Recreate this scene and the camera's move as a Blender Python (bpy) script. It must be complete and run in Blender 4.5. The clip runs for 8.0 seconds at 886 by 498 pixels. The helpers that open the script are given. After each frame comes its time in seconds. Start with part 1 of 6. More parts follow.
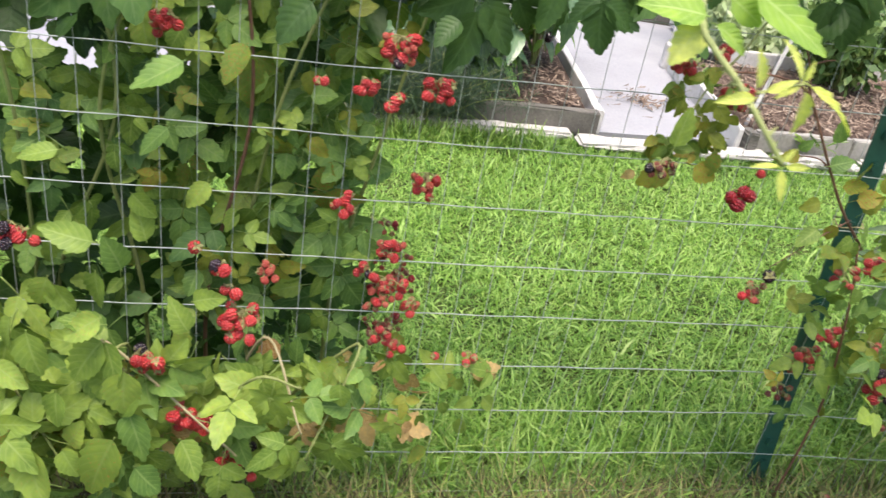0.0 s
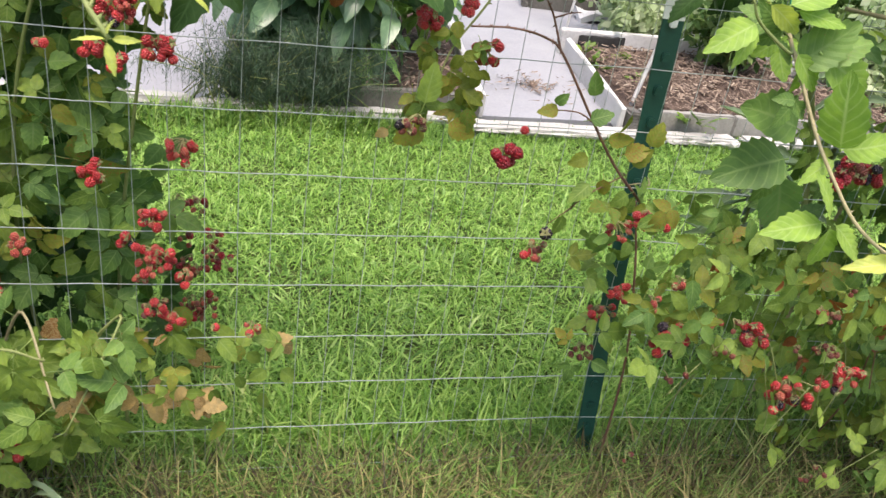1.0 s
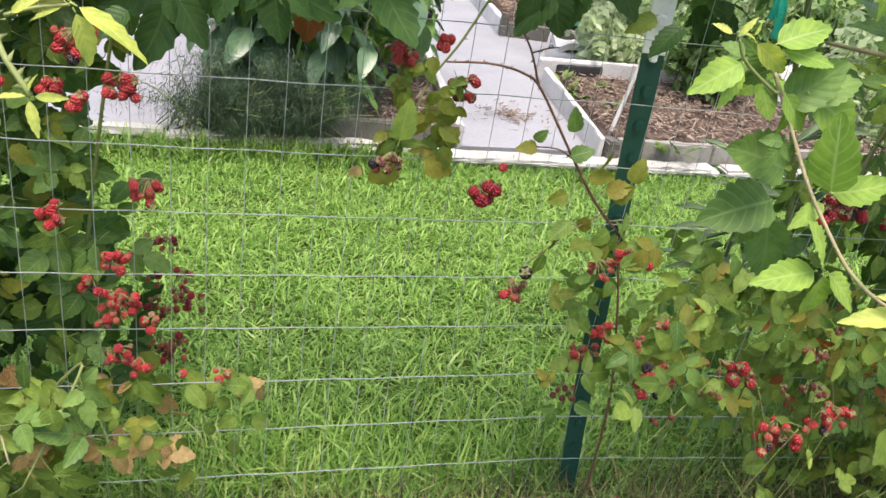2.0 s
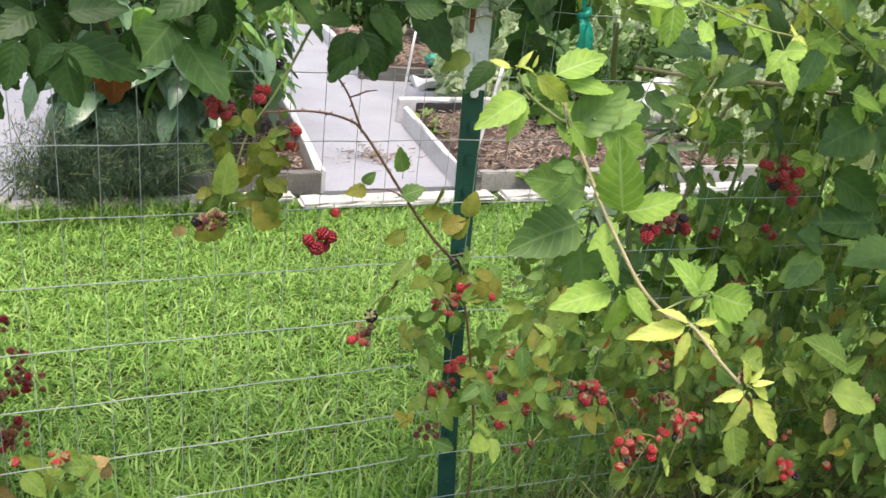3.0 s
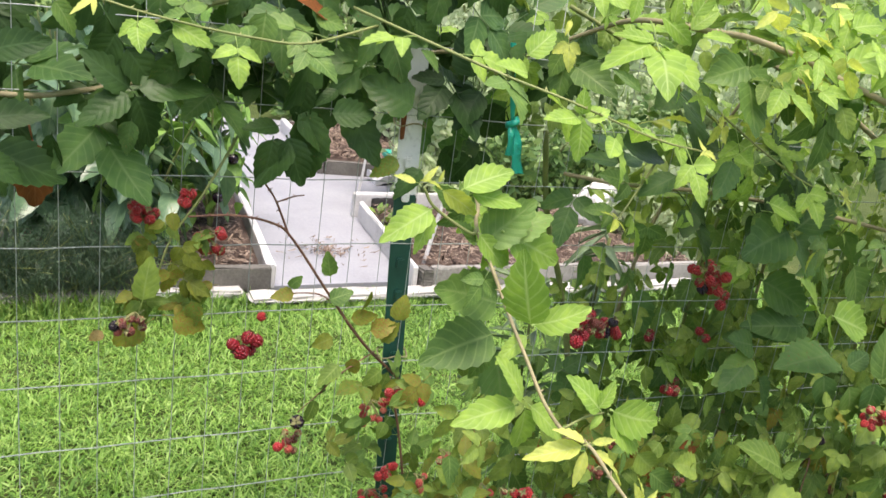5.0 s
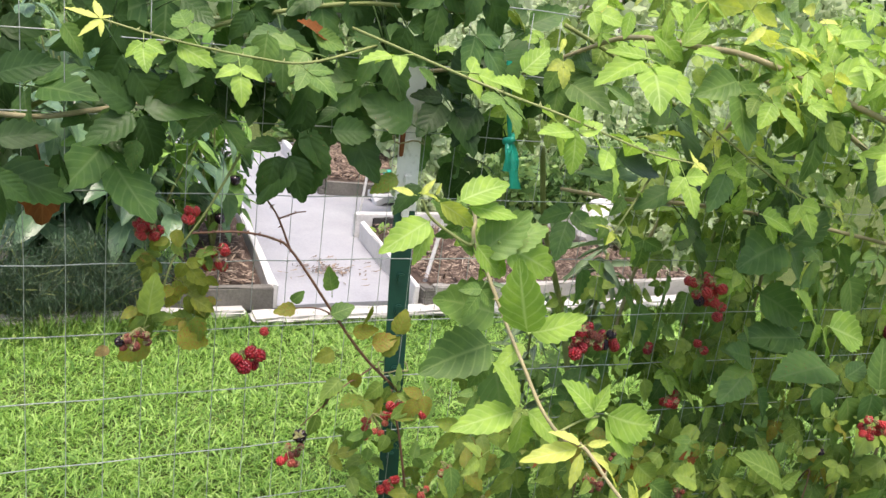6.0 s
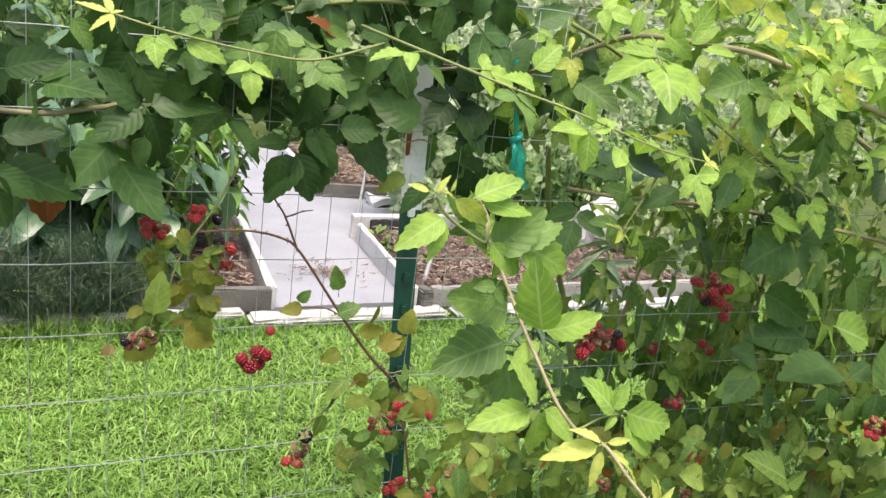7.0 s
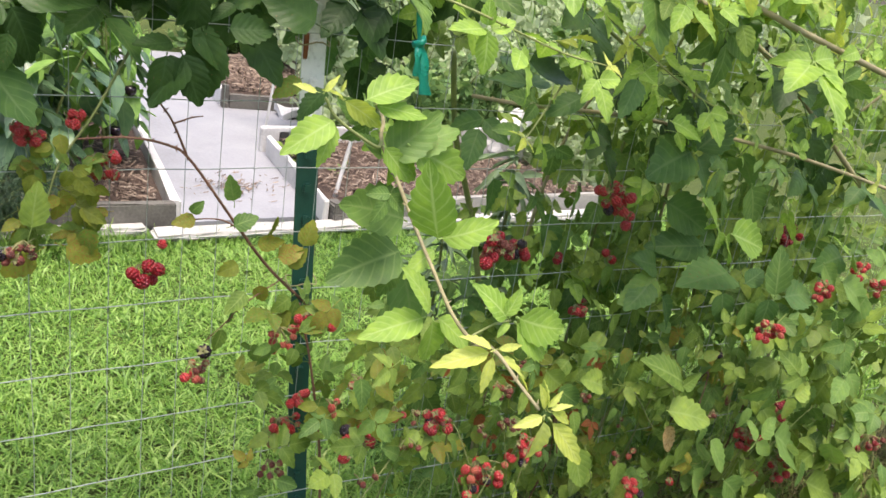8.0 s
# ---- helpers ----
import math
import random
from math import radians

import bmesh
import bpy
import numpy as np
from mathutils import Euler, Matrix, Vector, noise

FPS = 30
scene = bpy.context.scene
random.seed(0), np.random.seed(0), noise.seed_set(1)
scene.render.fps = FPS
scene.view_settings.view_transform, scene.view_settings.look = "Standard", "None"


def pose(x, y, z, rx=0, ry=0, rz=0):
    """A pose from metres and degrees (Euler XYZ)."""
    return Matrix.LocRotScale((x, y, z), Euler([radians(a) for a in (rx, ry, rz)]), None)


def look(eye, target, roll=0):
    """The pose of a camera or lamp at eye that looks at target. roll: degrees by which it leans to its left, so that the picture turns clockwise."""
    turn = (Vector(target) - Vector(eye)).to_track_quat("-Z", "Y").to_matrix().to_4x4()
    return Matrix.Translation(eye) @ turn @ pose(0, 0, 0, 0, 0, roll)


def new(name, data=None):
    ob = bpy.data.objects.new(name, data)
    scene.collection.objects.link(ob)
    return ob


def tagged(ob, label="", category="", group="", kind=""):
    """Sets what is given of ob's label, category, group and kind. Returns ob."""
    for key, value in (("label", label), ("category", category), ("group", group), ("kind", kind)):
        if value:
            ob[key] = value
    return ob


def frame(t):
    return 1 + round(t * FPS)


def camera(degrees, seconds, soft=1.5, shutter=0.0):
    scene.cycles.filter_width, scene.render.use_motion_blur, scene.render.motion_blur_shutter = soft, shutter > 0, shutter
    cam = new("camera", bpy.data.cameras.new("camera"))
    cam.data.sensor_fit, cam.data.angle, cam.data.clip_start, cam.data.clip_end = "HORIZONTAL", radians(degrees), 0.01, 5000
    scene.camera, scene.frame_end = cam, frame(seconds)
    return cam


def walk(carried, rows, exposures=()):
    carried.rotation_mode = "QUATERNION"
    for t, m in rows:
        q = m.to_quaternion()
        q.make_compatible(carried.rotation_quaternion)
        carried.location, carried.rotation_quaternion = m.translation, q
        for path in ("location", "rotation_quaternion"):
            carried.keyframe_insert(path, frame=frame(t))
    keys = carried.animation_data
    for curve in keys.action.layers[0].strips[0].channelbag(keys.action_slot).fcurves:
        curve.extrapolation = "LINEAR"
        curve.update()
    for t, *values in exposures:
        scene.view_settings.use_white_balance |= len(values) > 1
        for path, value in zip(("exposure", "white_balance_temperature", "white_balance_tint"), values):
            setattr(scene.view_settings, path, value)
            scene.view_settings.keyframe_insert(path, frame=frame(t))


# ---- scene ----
cam = camera(55.8, 8.0, 1.5, 0.18)
PATH = [
    (0, (-0.713, -1.094, 1.183), (-0.3, 0.587, 0.181), 10.1),
    (0.5, (-0.555, -1.144, 1.181), (-0.081, 0.526, 0.188), 9.8),
    (1, (-0.423, -1.167, 1.171), (0.078, 0.5, 0.186), 9.4),
    (1.2, (-0.405, -1.164, 1.17), (0.088, 0.505, 0.184), 9.2),
    (2.3, (-0.408, -1.114, 1.171), (0.199, 0.574, 0.285), 9.6),
    (2.5, (-0.386, -1.114, 1.18), (0.292, 0.559, 0.319), 8.9),
    (3, (-0.332, -1.137, 1.183), (0.459, 0.513, 0.376), 7.2),
    (3.5, (-0.313, -1.159, 1.202), (0.524, 0.495, 0.449), 7.3),
    (4, (-0.302, -1.159, 1.203), (0.553, 0.509, 0.503), 8.0),
    (4.5, (-0.285, -1.149, 1.209), (0.58, 0.532, 0.557), 8.4),
    (5, (-0.281, -1.148, 1.207), (0.594, 0.549, 0.611), 8.1),
    (5.2, (-0.285, -1.156, 1.204), (0.592, 0.556, 0.657), 7.6),
    (6.5, (-0.289, -1.171, 1.205), (0.581, 0.544, 0.654), 7.4),
    (7, (-0.302, -1.158, 1.195), (0.583, 0.552, 0.654), 7.6),
    (7.5, (-0.285, -1.166, 1.183), (0.677, 0.477, 0.57), 7.9),
    (8, (-0.269, -1.148, 1.182), (0.781, 0.402, 0.478), 9.3),
]
EXPOSURE = [(0.0, 1.96, 7150, 15), (1.0, 1.8, 7150, 16), (3.0, 1.82, 7100, 15), (5.0, 1.85, 7200, 16), (8.0, 1.86, 7200, 16)]
walk(cam, [(t, look(eye, target, roll)) for t, eye, target, roll in PATH], EXPOSURE)

# ---- light: a bright overcast day, the sun high and veiled ----
SUN_EL, SUN_AZ = 74.0, 190.0  # degrees; azimuth clockwise from +y
world = bpy.data.worlds.new("sky")
scene.world = world
world.use_nodes = True
wn = world.node_tree.nodes
sky = wn.new("ShaderNodeTexSky")
sky.sky_type, sky.sun_disc = "NISHITA", False
sky.sun_elevation, sky.sun_rotation = radians(SUN_EL), radians(SUN_AZ)
sky.air_density, sky.dust_density = 1.0, 3.0
wn["Background"].inputs["Strength"].default_value = 0.095
world.node_tree.links.new(sky.outputs[0], wn["Background"].inputs["Color"])
sun = new("sun", bpy.data.lights.new("sun", "SUN"))
sun.data.energy, sun.data.angle, sun.data.color = 1.5, radians(35), (1.0, 0.97, 0.92)
sv = Vector((math.sin(radians(SUN_AZ)) * math.cos(radians(SUN_EL)), math.cos(radians(SUN_AZ)) * math.cos(radians(SUN_EL)), math.sin(radians(SUN_EL))))
sun.matrix_world = look(sv * 20, (0, 0, 0))


# ---- materials ----
def nodes_of(name):
    m = bpy.data.materials.new(name)
    m.use_nodes = True
    t = m.node_tree
    return m, t, t.nodes, t.nodes["Principled BSDF"]


def math_node(t, op, a, b=None):
    n = t.nodes.new("ShaderNodeMath")
    n.operation = op
    for i, v in enumerate((a, b)):
        if v is None:
            continue
        if isinstance(v, (int, float)):
            n.inputs[i].default_value = v
        else:
            t.links.new(v, n.inputs[i])
    return n.outputs[0]


def ramp_node(t, fac, stops):
    r = t.nodes.new("ShaderNodeValToRGB")
    while len(r.color_ramp.elements) < len(stops):
        r.color_ramp.elements.new(0.5)
    for e, (p, c) in zip(r.color_ramp.elements, stops):
        e.position, e.color = p, (*c, 1)
    t.links.new(fac, r.inputs[0])
    return r.outputs[0]


def mix_node(t, fac, a, b, kind="MIX"):
    n = t.nodes.new("ShaderNodeMix")
    n.data_type, n.blend_type = "RGBA", kind
    for i, v in ((0, fac), (6, a), (7, b)):
        if isinstance(v, (int, float)):
            n.inputs[i].default_value = v
        elif isinstance(v, tuple):
            n.inputs[i].default_value = (*v, 1)
        else:
            t.links.new(v, n.inputs[i])
    return n.outputs[2]


def noise_node(t, scale, detail=4.0, coord="Object", rough=0.55):
    c = t.nodes.new("ShaderNodeTexCoord")
    n = t.nodes.new("ShaderNodeTexNoise")
    n.inputs["Scale"].default_value, n.inputs["Detail"].default_value, n.inputs["Roughness"].default_value = scale, detail, rough
    t.links.new(c.outputs[coord], n.inputs["Vector"])
    return n.outputs["Fac"]


def bump_node(t, height, strength, dist, bsdf):
    b = t.nodes.new("ShaderNodeBump")
    b.inputs["Strength"].default_value, b.inputs["Distance"].default_value = strength, dist
    t.links.new(height, b.inputs["Height"])
    t.links.new(b.outputs[0], bsdf.inputs["Normal"])


def leaf_material(name, dark, light, vein, blotch=None, rough=0.42, glow=0.42, blotch_at=0.66, veins=7.0, spec=0.2):
    """A leaf: colour by leaf, veins from the blade's own coordinates, blotches, light passing through."""
    m, t, n, bs = nodes_of(name)
    info = n.new("ShaderNodeObjectInfo")
    base = mix_node(t, info.outputs["Random"], dark, light)
    soft = noise_node(t, 45.0, 3.0)
    base = mix_node(t, math_node(t, "MULTIPLY", soft, 0.5), base, light)
    uv = n.new("ShaderNodeUVMap")
    sep = n.new("ShaderNodeSeparateXYZ")
    t.links.new(uv.outputs[0], sep.inputs[0])
    side = math_node(t, "ABSOLUTE", math_node(t, "SUBTRACT", math_node(t, "MULTIPLY", sep.outputs[0], 2.0), 1.0))
    wave = math_node(t, "FRACT", math_node(t, "SUBTRACT", math_node(t, "MULTIPLY", sep.outputs[1], veins), math_node(t, "MULTIPLY", side, 1.6)))
    off = math_node(t, "ABSOLUTE", math_node(t, "SUBTRACT", wave, 0.5))
    line = math_node(t, "MAXIMUM", math_node(t, "SUBTRACT", 1.0, math_node(t, "MULTIPLY", off, 7.0)), 0.0)
    mid = math_node(t, "MAXIMUM", math_node(t, "SUBTRACT", 1.0, math_node(t, "MULTIPLY", side, 9.0)), 0.0)
    veinf = math_node(t, "MAXIMUM", math_node(t, "MULTIPLY", line, 0.45), math_node(t, "MULTIPLY", mid, 0.85))
    broad = noise_node(t, 3.2, 2.0)
    base = mix_node(t, 1.0, base, ramp_node(t, broad, [(0.3, (0.74, 0.8, 0.8)), (0.52, (1.05, 1.05, 1.0)), (0.72, (1.38, 1.28, 1.05))]), "MULTIPLY")
    base = mix_node(t, veinf, base, vein)
    if blotch:
        spots = noise_node(t, 26.0, 4.0)
        f = ramp_node(t, math_node(t, "ADD", spots, math_node(t, "MULTIPLY", math_node(t, "SUBTRACT", info.outputs["Random"], 0.5), 0.22)), [(blotch_at, (0, 0, 0)), (blotch_at + 0.06, (1, 1, 1))])
        base = mix_node(t, f, base, blotch)
    t.links.new(base, bs.inputs["Base Color"])
    bs.inputs["Roughness"].default_value = rough
    bs.inputs["Specular IOR Level"].default_value = spec
    height = math_node(t, "SUBTRACT", math_node(t, "MULTIPLY", math_node(t, "ABSOLUTE", math_node(t, "SUBTRACT", wave, 0.5)), 1.0), math_node(t, "MULTIPLY", soft, 0.5))
    bump_node(t, height, 0.3, 0.002, bs)
    tr = n.new("ShaderNodeBsdfTranslucent")
    t.links.new(mix_node(t, 1.0, base, (0.95, 1.0, 0.6), "MULTIPLY"), tr.inputs["Color"])
    mx = n.new("ShaderNodeMixShader")
    mx.inputs[0].default_value = glow
    t.links.new(bs.outputs[0], mx.inputs[1])
    t.links.new(tr.outputs[0], mx.inputs[2])
    t.links.new(mx.outputs[0], n["Material Output"].inputs["Surface"])
    return m


def rough_material(name, stops, scale=8.0, rough=0.85, bump=0.4, dist=0.004, fine=60.0, metal=0.0, spec=0.3):
    """A two-scale mottled surface."""
    m, t, n, bs = nodes_of(name)
    big, small = noise_node(t, scale, 5.0), noise_node(t, fine, 4.0)
    f = math_node(t, "ADD", math_node(t, "MULTIPLY", big, 0.65), math_node(t, "MULTIPLY", small, 0.35))
    t.links.new(ramp_node(t, f, stops), bs.inputs["Base Color"])
    bs.inputs["Roughness"].default_value, bs.inputs["Metallic"].default_value = rough, metal
    bs.inputs["Specular IOR Level"].default_value = spec
    bump_node(t, small, bump, dist, bs)
    return m


def island_material(name, stops, rough=0.5, glow=0.3):
    """For many small joined pieces: a colour for each island."""
    m, t, n, bs = nodes_of(name)
    geo = n.new("ShaderNodeNewGeometry")
    patch = noise_node(t, 2.2, 3.0)
    f = math_node(t, "ADD", math_node(t, "MULTIPLY", geo.outputs["Random Per Island"], 0.62), math_node(t, "MULTIPLY", patch, 0.4))
    col = ramp_node(t, f, stops)
    t.links.new(col, bs.inputs["Base Color"])
    bs.inputs["Roughness"].default_value = rough
    if glow:
        tr = n.new("ShaderNodeBsdfTranslucent")
        t.links.new(col, tr.inputs["Color"])
        mx = n.new("ShaderNodeMixShader")
        mx.inputs[0].default_value = glow
        t.links.new(bs.outputs[0], mx.inputs[1])
        t.links.new(tr.outputs[0], mx.inputs[2])
        t.links.new(mx.outputs[0], n["Material Output"].inputs["Surface"])
    return m


def berry_material(name, a, b, rough=0.28):
    m, t, n, bs = nodes_of(name)
    geo, info = n.new("ShaderNodeNewGeometry"), n.new("ShaderNodeObjectInfo")
    f = math_node(t, "ADD", math_node(t, "MULTIPLY", geo.outputs["Random Per Island"], 0.5), math_node(t, "MULTIPLY", info.outputs["Random"], 0.5))
    t.links.new(mix_node(t, f, a, b), bs.inputs["Base Color"])
    bs.inputs["Roughness"].default_value = rough
    bs.inputs["Subsurface Weight"].default_value = 0.15
    bs.inputs["Subsurface Radius"].default_value = (0.004, 0.001, 0.001)
    return m


LEAF = {
    # also used deep in the bush, where its darkness stands for shade
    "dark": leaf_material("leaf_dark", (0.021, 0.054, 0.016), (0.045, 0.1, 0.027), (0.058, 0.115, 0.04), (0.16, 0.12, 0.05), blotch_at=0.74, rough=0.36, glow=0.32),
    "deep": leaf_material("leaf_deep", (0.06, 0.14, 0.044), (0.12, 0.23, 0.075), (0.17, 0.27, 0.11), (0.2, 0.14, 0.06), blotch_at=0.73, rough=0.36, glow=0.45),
    "mid": leaf_material("leaf_mid", (0.055, 0.125, 0.032), (0.15, 0.26, 0.064), (0.2, 0.3, 0.1), (0.2, 0.13, 0.05), blotch_at=0.72, glow=0.3),
    "low": leaf_material("leaf_low", (0.075, 0.15, 0.028), (0.23, 0.33, 0.068), (0.25, 0.345, 0.105), (0.33, 0.25, 0.08), blotch_at=0.7, glow=0.3),
    "lime": leaf_material("leaf_lime", (0.18, 0.335, 0.052), (0.32, 0.49, 0.105), (0.42, 0.56, 0.21), glow=0.42, rough=0.45),
    "tip": leaf_material("leaf_tip", (0.42, 0.5, 0.08), (0.58, 0.64, 0.18), (0.6, 0.66, 0.26), glow=0.42, rough=0.45),
    "turning": leaf_material("leaf_turning", (0.075, 0.145, 0.026), (0.15, 0.225, 0.042), (0.17, 0.24, 0.07), (0.3, 0.13, 0.04), blotch_at=0.65),
    "mottled": leaf_material("leaf_mottled", (0.13, 0.175, 0.03), (0.23, 0.265, 0.045), (0.24, 0.28, 0.08), (0.3, 0.15, 0.045), blotch_at=0.61),
    "dry": leaf_material("leaf_dry", (0.4, 0.3, 0.12), (0.52, 0.36, 0.2), (0.42, 0.32, 0.16), (0.3, 0.15, 0.05), blotch_at=0.56, rough=0.7),
    "rust": leaf_material("leaf_rust", (0.14, 0.05, 0.02), (0.24, 0.085, 0.024), (0.24, 0.1, 0.04), (0.14, 0.05, 0.02), blotch_at=0.6, rough=0.7),
    "pepper": leaf_material("leaf_pepper", (0.045, 0.11, 0.06), (0.12, 0.21, 0.12), (0.16, 0.25, 0.14), rough=0.24, glow=0.25, veins=5.0, spec=0.5),
    "pepper_light": leaf_material("leaf_pepper_light", (0.13, 0.27, 0.06), (0.24, 0.42, 0.11), (0.26, 0.42, 0.14), rough=0.35, glow=0.35, veins=5.0),
    "silver": leaf_material("leaf_silver", (0.1, 0.17, 0.1), (0.19, 0.27, 0.17), (0.2, 0.28, 0.2), rough=0.5, glow=0.2, veins=1.0),
}
CANE_GREEN = rough_material("cane_green", [(0.3, (0.12, 0.17, 0.05)), (0.7, (0.24, 0.26, 0.1))], 30, 0.6, 0.3, 0.001, 300)
CANE_TAN = rough_material("cane_tan", [(0.3, (0.2, 0.175, 0.09)), (0.7, (0.36, 0.32, 0.19))], 30, 0.6, 0.3, 0.001, 300)
CANE_RED = rough_material("cane_red", [(0.3, (0.1, 0.045, 0.035)), (0.7, (0.2, 0.11, 0.07))], 30, 0.6, 0.3, 0.001, 300)
CANE_LIME = rough_material("cane_lime", [(0.3, (0.17, 0.22, 0.07)), (0.7, (0.27, 0.29, 0.12))], 30, 0.55, 0.3, 0.001, 300)
BERRY = {
    "red": berry_material("berry_red", (0.22, 0.009, 0.012), (0.45, 0.036, 0.038)),
    "ripe": berry_material("berry_ripe", (0.14, 0.003, 0.01), (0.3, 0.008, 0.016)),
    "black": berry_material("berry_black", (0.006, 0.004, 0.008), (0.022, 0.01, 0.02), 0.2),
    "pink": berry_material("berry_pink", (0.28, 0.03, 0.025), (0.33, 0.1, 0.055), 0.45),
    "withered": berry_material("berry_withered", (0.07, 0.016, 0.014), (0.21, 0.05, 0.03), 0.5),
}
SEPAL = rough_material("sepal", [(0.3, (0.14, 0.16, 0.06)), (0.7, (0.26, 0.24, 0.11))], 80, 0.7)
WIRE = rough_material("galvanised_wire", [(0.3, (0.24, 0.28, 0.26)), (0.7, (0.38, 0.43, 0.41))], 40, 0.6, 0.2, 0.0005, 400, metal=0.25, spec=0.5)
POST_GREEN = rough_material("post_green", [(0.25, (0.005, 0.045, 0.033)), (0.75, (0.011, 0.074, 0.053))], 12, 0.42, 0.35, 0.001, 160, spec=0.5)
POST_WHITE = rough_material("post_white", [(0.28, (0.34, 0.36, 0.35)), (0.45, (0.72, 0.75, 0.74)), (0.8, (0.8, 0.82, 0.81))], 14, 0.6, 0.4, 0.001, 120)
RUST = rough_material("rust", [(0.3, (0.12, 0.04, 0.02)), (0.7, (0.3, 0.12, 0.05))], 60, 0.9)
RIBBON = rough_material("teal_ribbon", [(0.3, (0.0, 0.27, 0.2)), (0.7, (0.0, 0.36, 0.27))], 30, 0.35, 0.2, 0.001, 200, spec=0.5)
GRASS = island_material("grass_blade", [(0.15, (0.058, 0.15, 0.026)), (0.35, (0.14, 0.3, 0.045)), (0.55, (0.215, 0.4, 0.068)), (0.8, (0.33, 0.51, 0.13)), (0.97, (0.47, 0.51, 0.26))], 0.5, 0.35)
TALL = island_material("tall_grass", [(0.15, (0.08, 0.2, 0.03)), (0.5, (0.21, 0.4, 0.06)), (0.78, (0.34, 0.51, 0.12)), (0.95, (0.5, 0.48, 0.21))], 0.5, 0.3)
# darker than GRASS: shade along the kerb is put into the blade colour
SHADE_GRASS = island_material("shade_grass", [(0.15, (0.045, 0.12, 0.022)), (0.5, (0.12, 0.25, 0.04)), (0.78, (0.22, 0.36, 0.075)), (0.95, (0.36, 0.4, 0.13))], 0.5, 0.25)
STRAW = island_material("straw", [(0.22, (0.035, 0.026, 0.011)), (0.44, (0.085, 0.07, 0.025)), (0.62, (0.15, 0.18, 0.048)), (0.78, (0.24, 0.21, 0.08)), (0.93, (0.38, 0.32, 0.15))], 0.7, 0.1)
TURF = rough_material("turf", [(0.3, (0.035, 0.06, 0.015)), (0.55, (0.07, 0.1, 0.025)), (0.75, (0.14, 0.12, 0.05))], 5, 0.95, 0.8, 0.02, 70)
PAVING = rough_material("pale_paving", [(0.25, (0.178, 0.184, 0.204)), (0.5, (0.262, 0.27, 0.296)), (0.75, (0.33, 0.34, 0.366))], 2.2, 0.6, 0.25, 0.002, 90)
KERB = rough_material("kerb_concrete", [(0.25, (0.24, 0.235, 0.22)), (0.6, (0.44, 0.435, 0.42)), (0.8, (0.55, 0.545, 0.53))], 7, 0.85, 0.5, 0.003, 80)
WHITE_BOARD = rough_material("white_board", [(0.25, (0.32, 0.315, 0.31)), (0.5, (0.52, 0.52, 0.52)), (0.8, (0.64, 0.64, 0.64))], 6, 0.55, 0.3, 0.002, 60)
GREY_WOOD = rough_material("weathered_wood", [(0.25, (0.05, 0.048, 0.042)), (0.5, (0.11, 0.105, 0.095)), (0.8, (0.2, 0.19, 0.17))], 6, 0.9, 0.6, 0.003, 90)
PALE_WOOD = rough_material("pale_weathered_board", [(0.25, (0.13, 0.125, 0.11)), (0.5, (0.26, 0.255, 0.235)), (0.8, (0.36, 0.35, 0.33))], 6, 0.85, 0.5, 0.003, 90)
SOIL = rough_material("soil", [(0.25, (0.03, 0.02, 0.016)), (0.5, (0.07, 0.048, 0.038)), (0.8, (0.13, 0.095, 0.075))], 9, 0.95, 0.9, 0.015, 90)
MULCH = island_material("mulch_chip", [(0.15, (0.05, 0.03, 0.023)), (0.45, (0.12, 0.085, 0.065)), (0.7, (0.22, 0.165, 0.125)), (0.95, (0.4, 0.34, 0.27))], 0.9, 0.0)
DARK_PANEL = rough_material("dark_panel_grey", [(0.3, (0.02, 0.02, 0.02)), (0.7, (0.05, 0.05, 0.05))], 20, 0.7)
TEAL_PLASTIC = rough_material("teal_plastic", [(0.3, (0.0, 0.25, 0.2)), (0.7, (0.01, 0.38, 0.3))], 12, 0.4, 0.1)
FERN = island_material("feathery_foliage", [(0.2, (0.022, 0.052, 0.028)), (0.6, (0.045, 0.09, 0.046)), (0.9, (0.085, 0.14, 0.07))], 0.5, 0.25)
FAR_LEAF = island_material("far_leaf", [(0.2, (0.05, 0.12, 0.03)), (0.5, (0.12, 0.23, 0.06)), (0.8, (0.24, 0.36, 0.11))], 0.55, 0.3)
# paleness includes sunlight and haze on distant plants, put into the leaf colour
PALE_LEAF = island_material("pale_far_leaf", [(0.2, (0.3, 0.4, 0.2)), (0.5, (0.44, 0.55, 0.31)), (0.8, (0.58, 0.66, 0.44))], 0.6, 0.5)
BARK = rough_material("bark", [(0.3, (0.08, 0.06, 0.045)), (0.7, (0.2, 0.16, 0.12))], 9, 0.95, 0.8, 0.01, 60)


# ---- mesh helpers ----
def thing(name, at, label, category, group=""):
    ob = new(name)
    ob.location = at
    ob.empty_display_size = 0.05
    return tagged(ob, label, category, group)


def part(name, data, material, parent, label="", m=None):
    """Links a bmesh or a mesh as one object under a thing or a part; m is a pose in the world."""
    if isinstance(data, bmesh.types.BMesh):
        me = bpy.data.meshes.new(name)
        data.to_mesh(me)
        data.free()
    else:
        me = data
    if material and not me.materials:
        me.materials.append(material)
    ob = new(name, me)
    ob.parent = parent
    origin = parent.location.copy() if parent else Vector()
    if parent and parent.parent:
        origin += parent.parent.location
    ob.matrix_basis = Matrix.Translation(-origin) @ (m or Matrix())
    if label:
        ob["label"] = label
    return ob


def smooth(me):
    me.polygons.foreach_set("use_smooth", [True] * len(me.polygons))
    return me


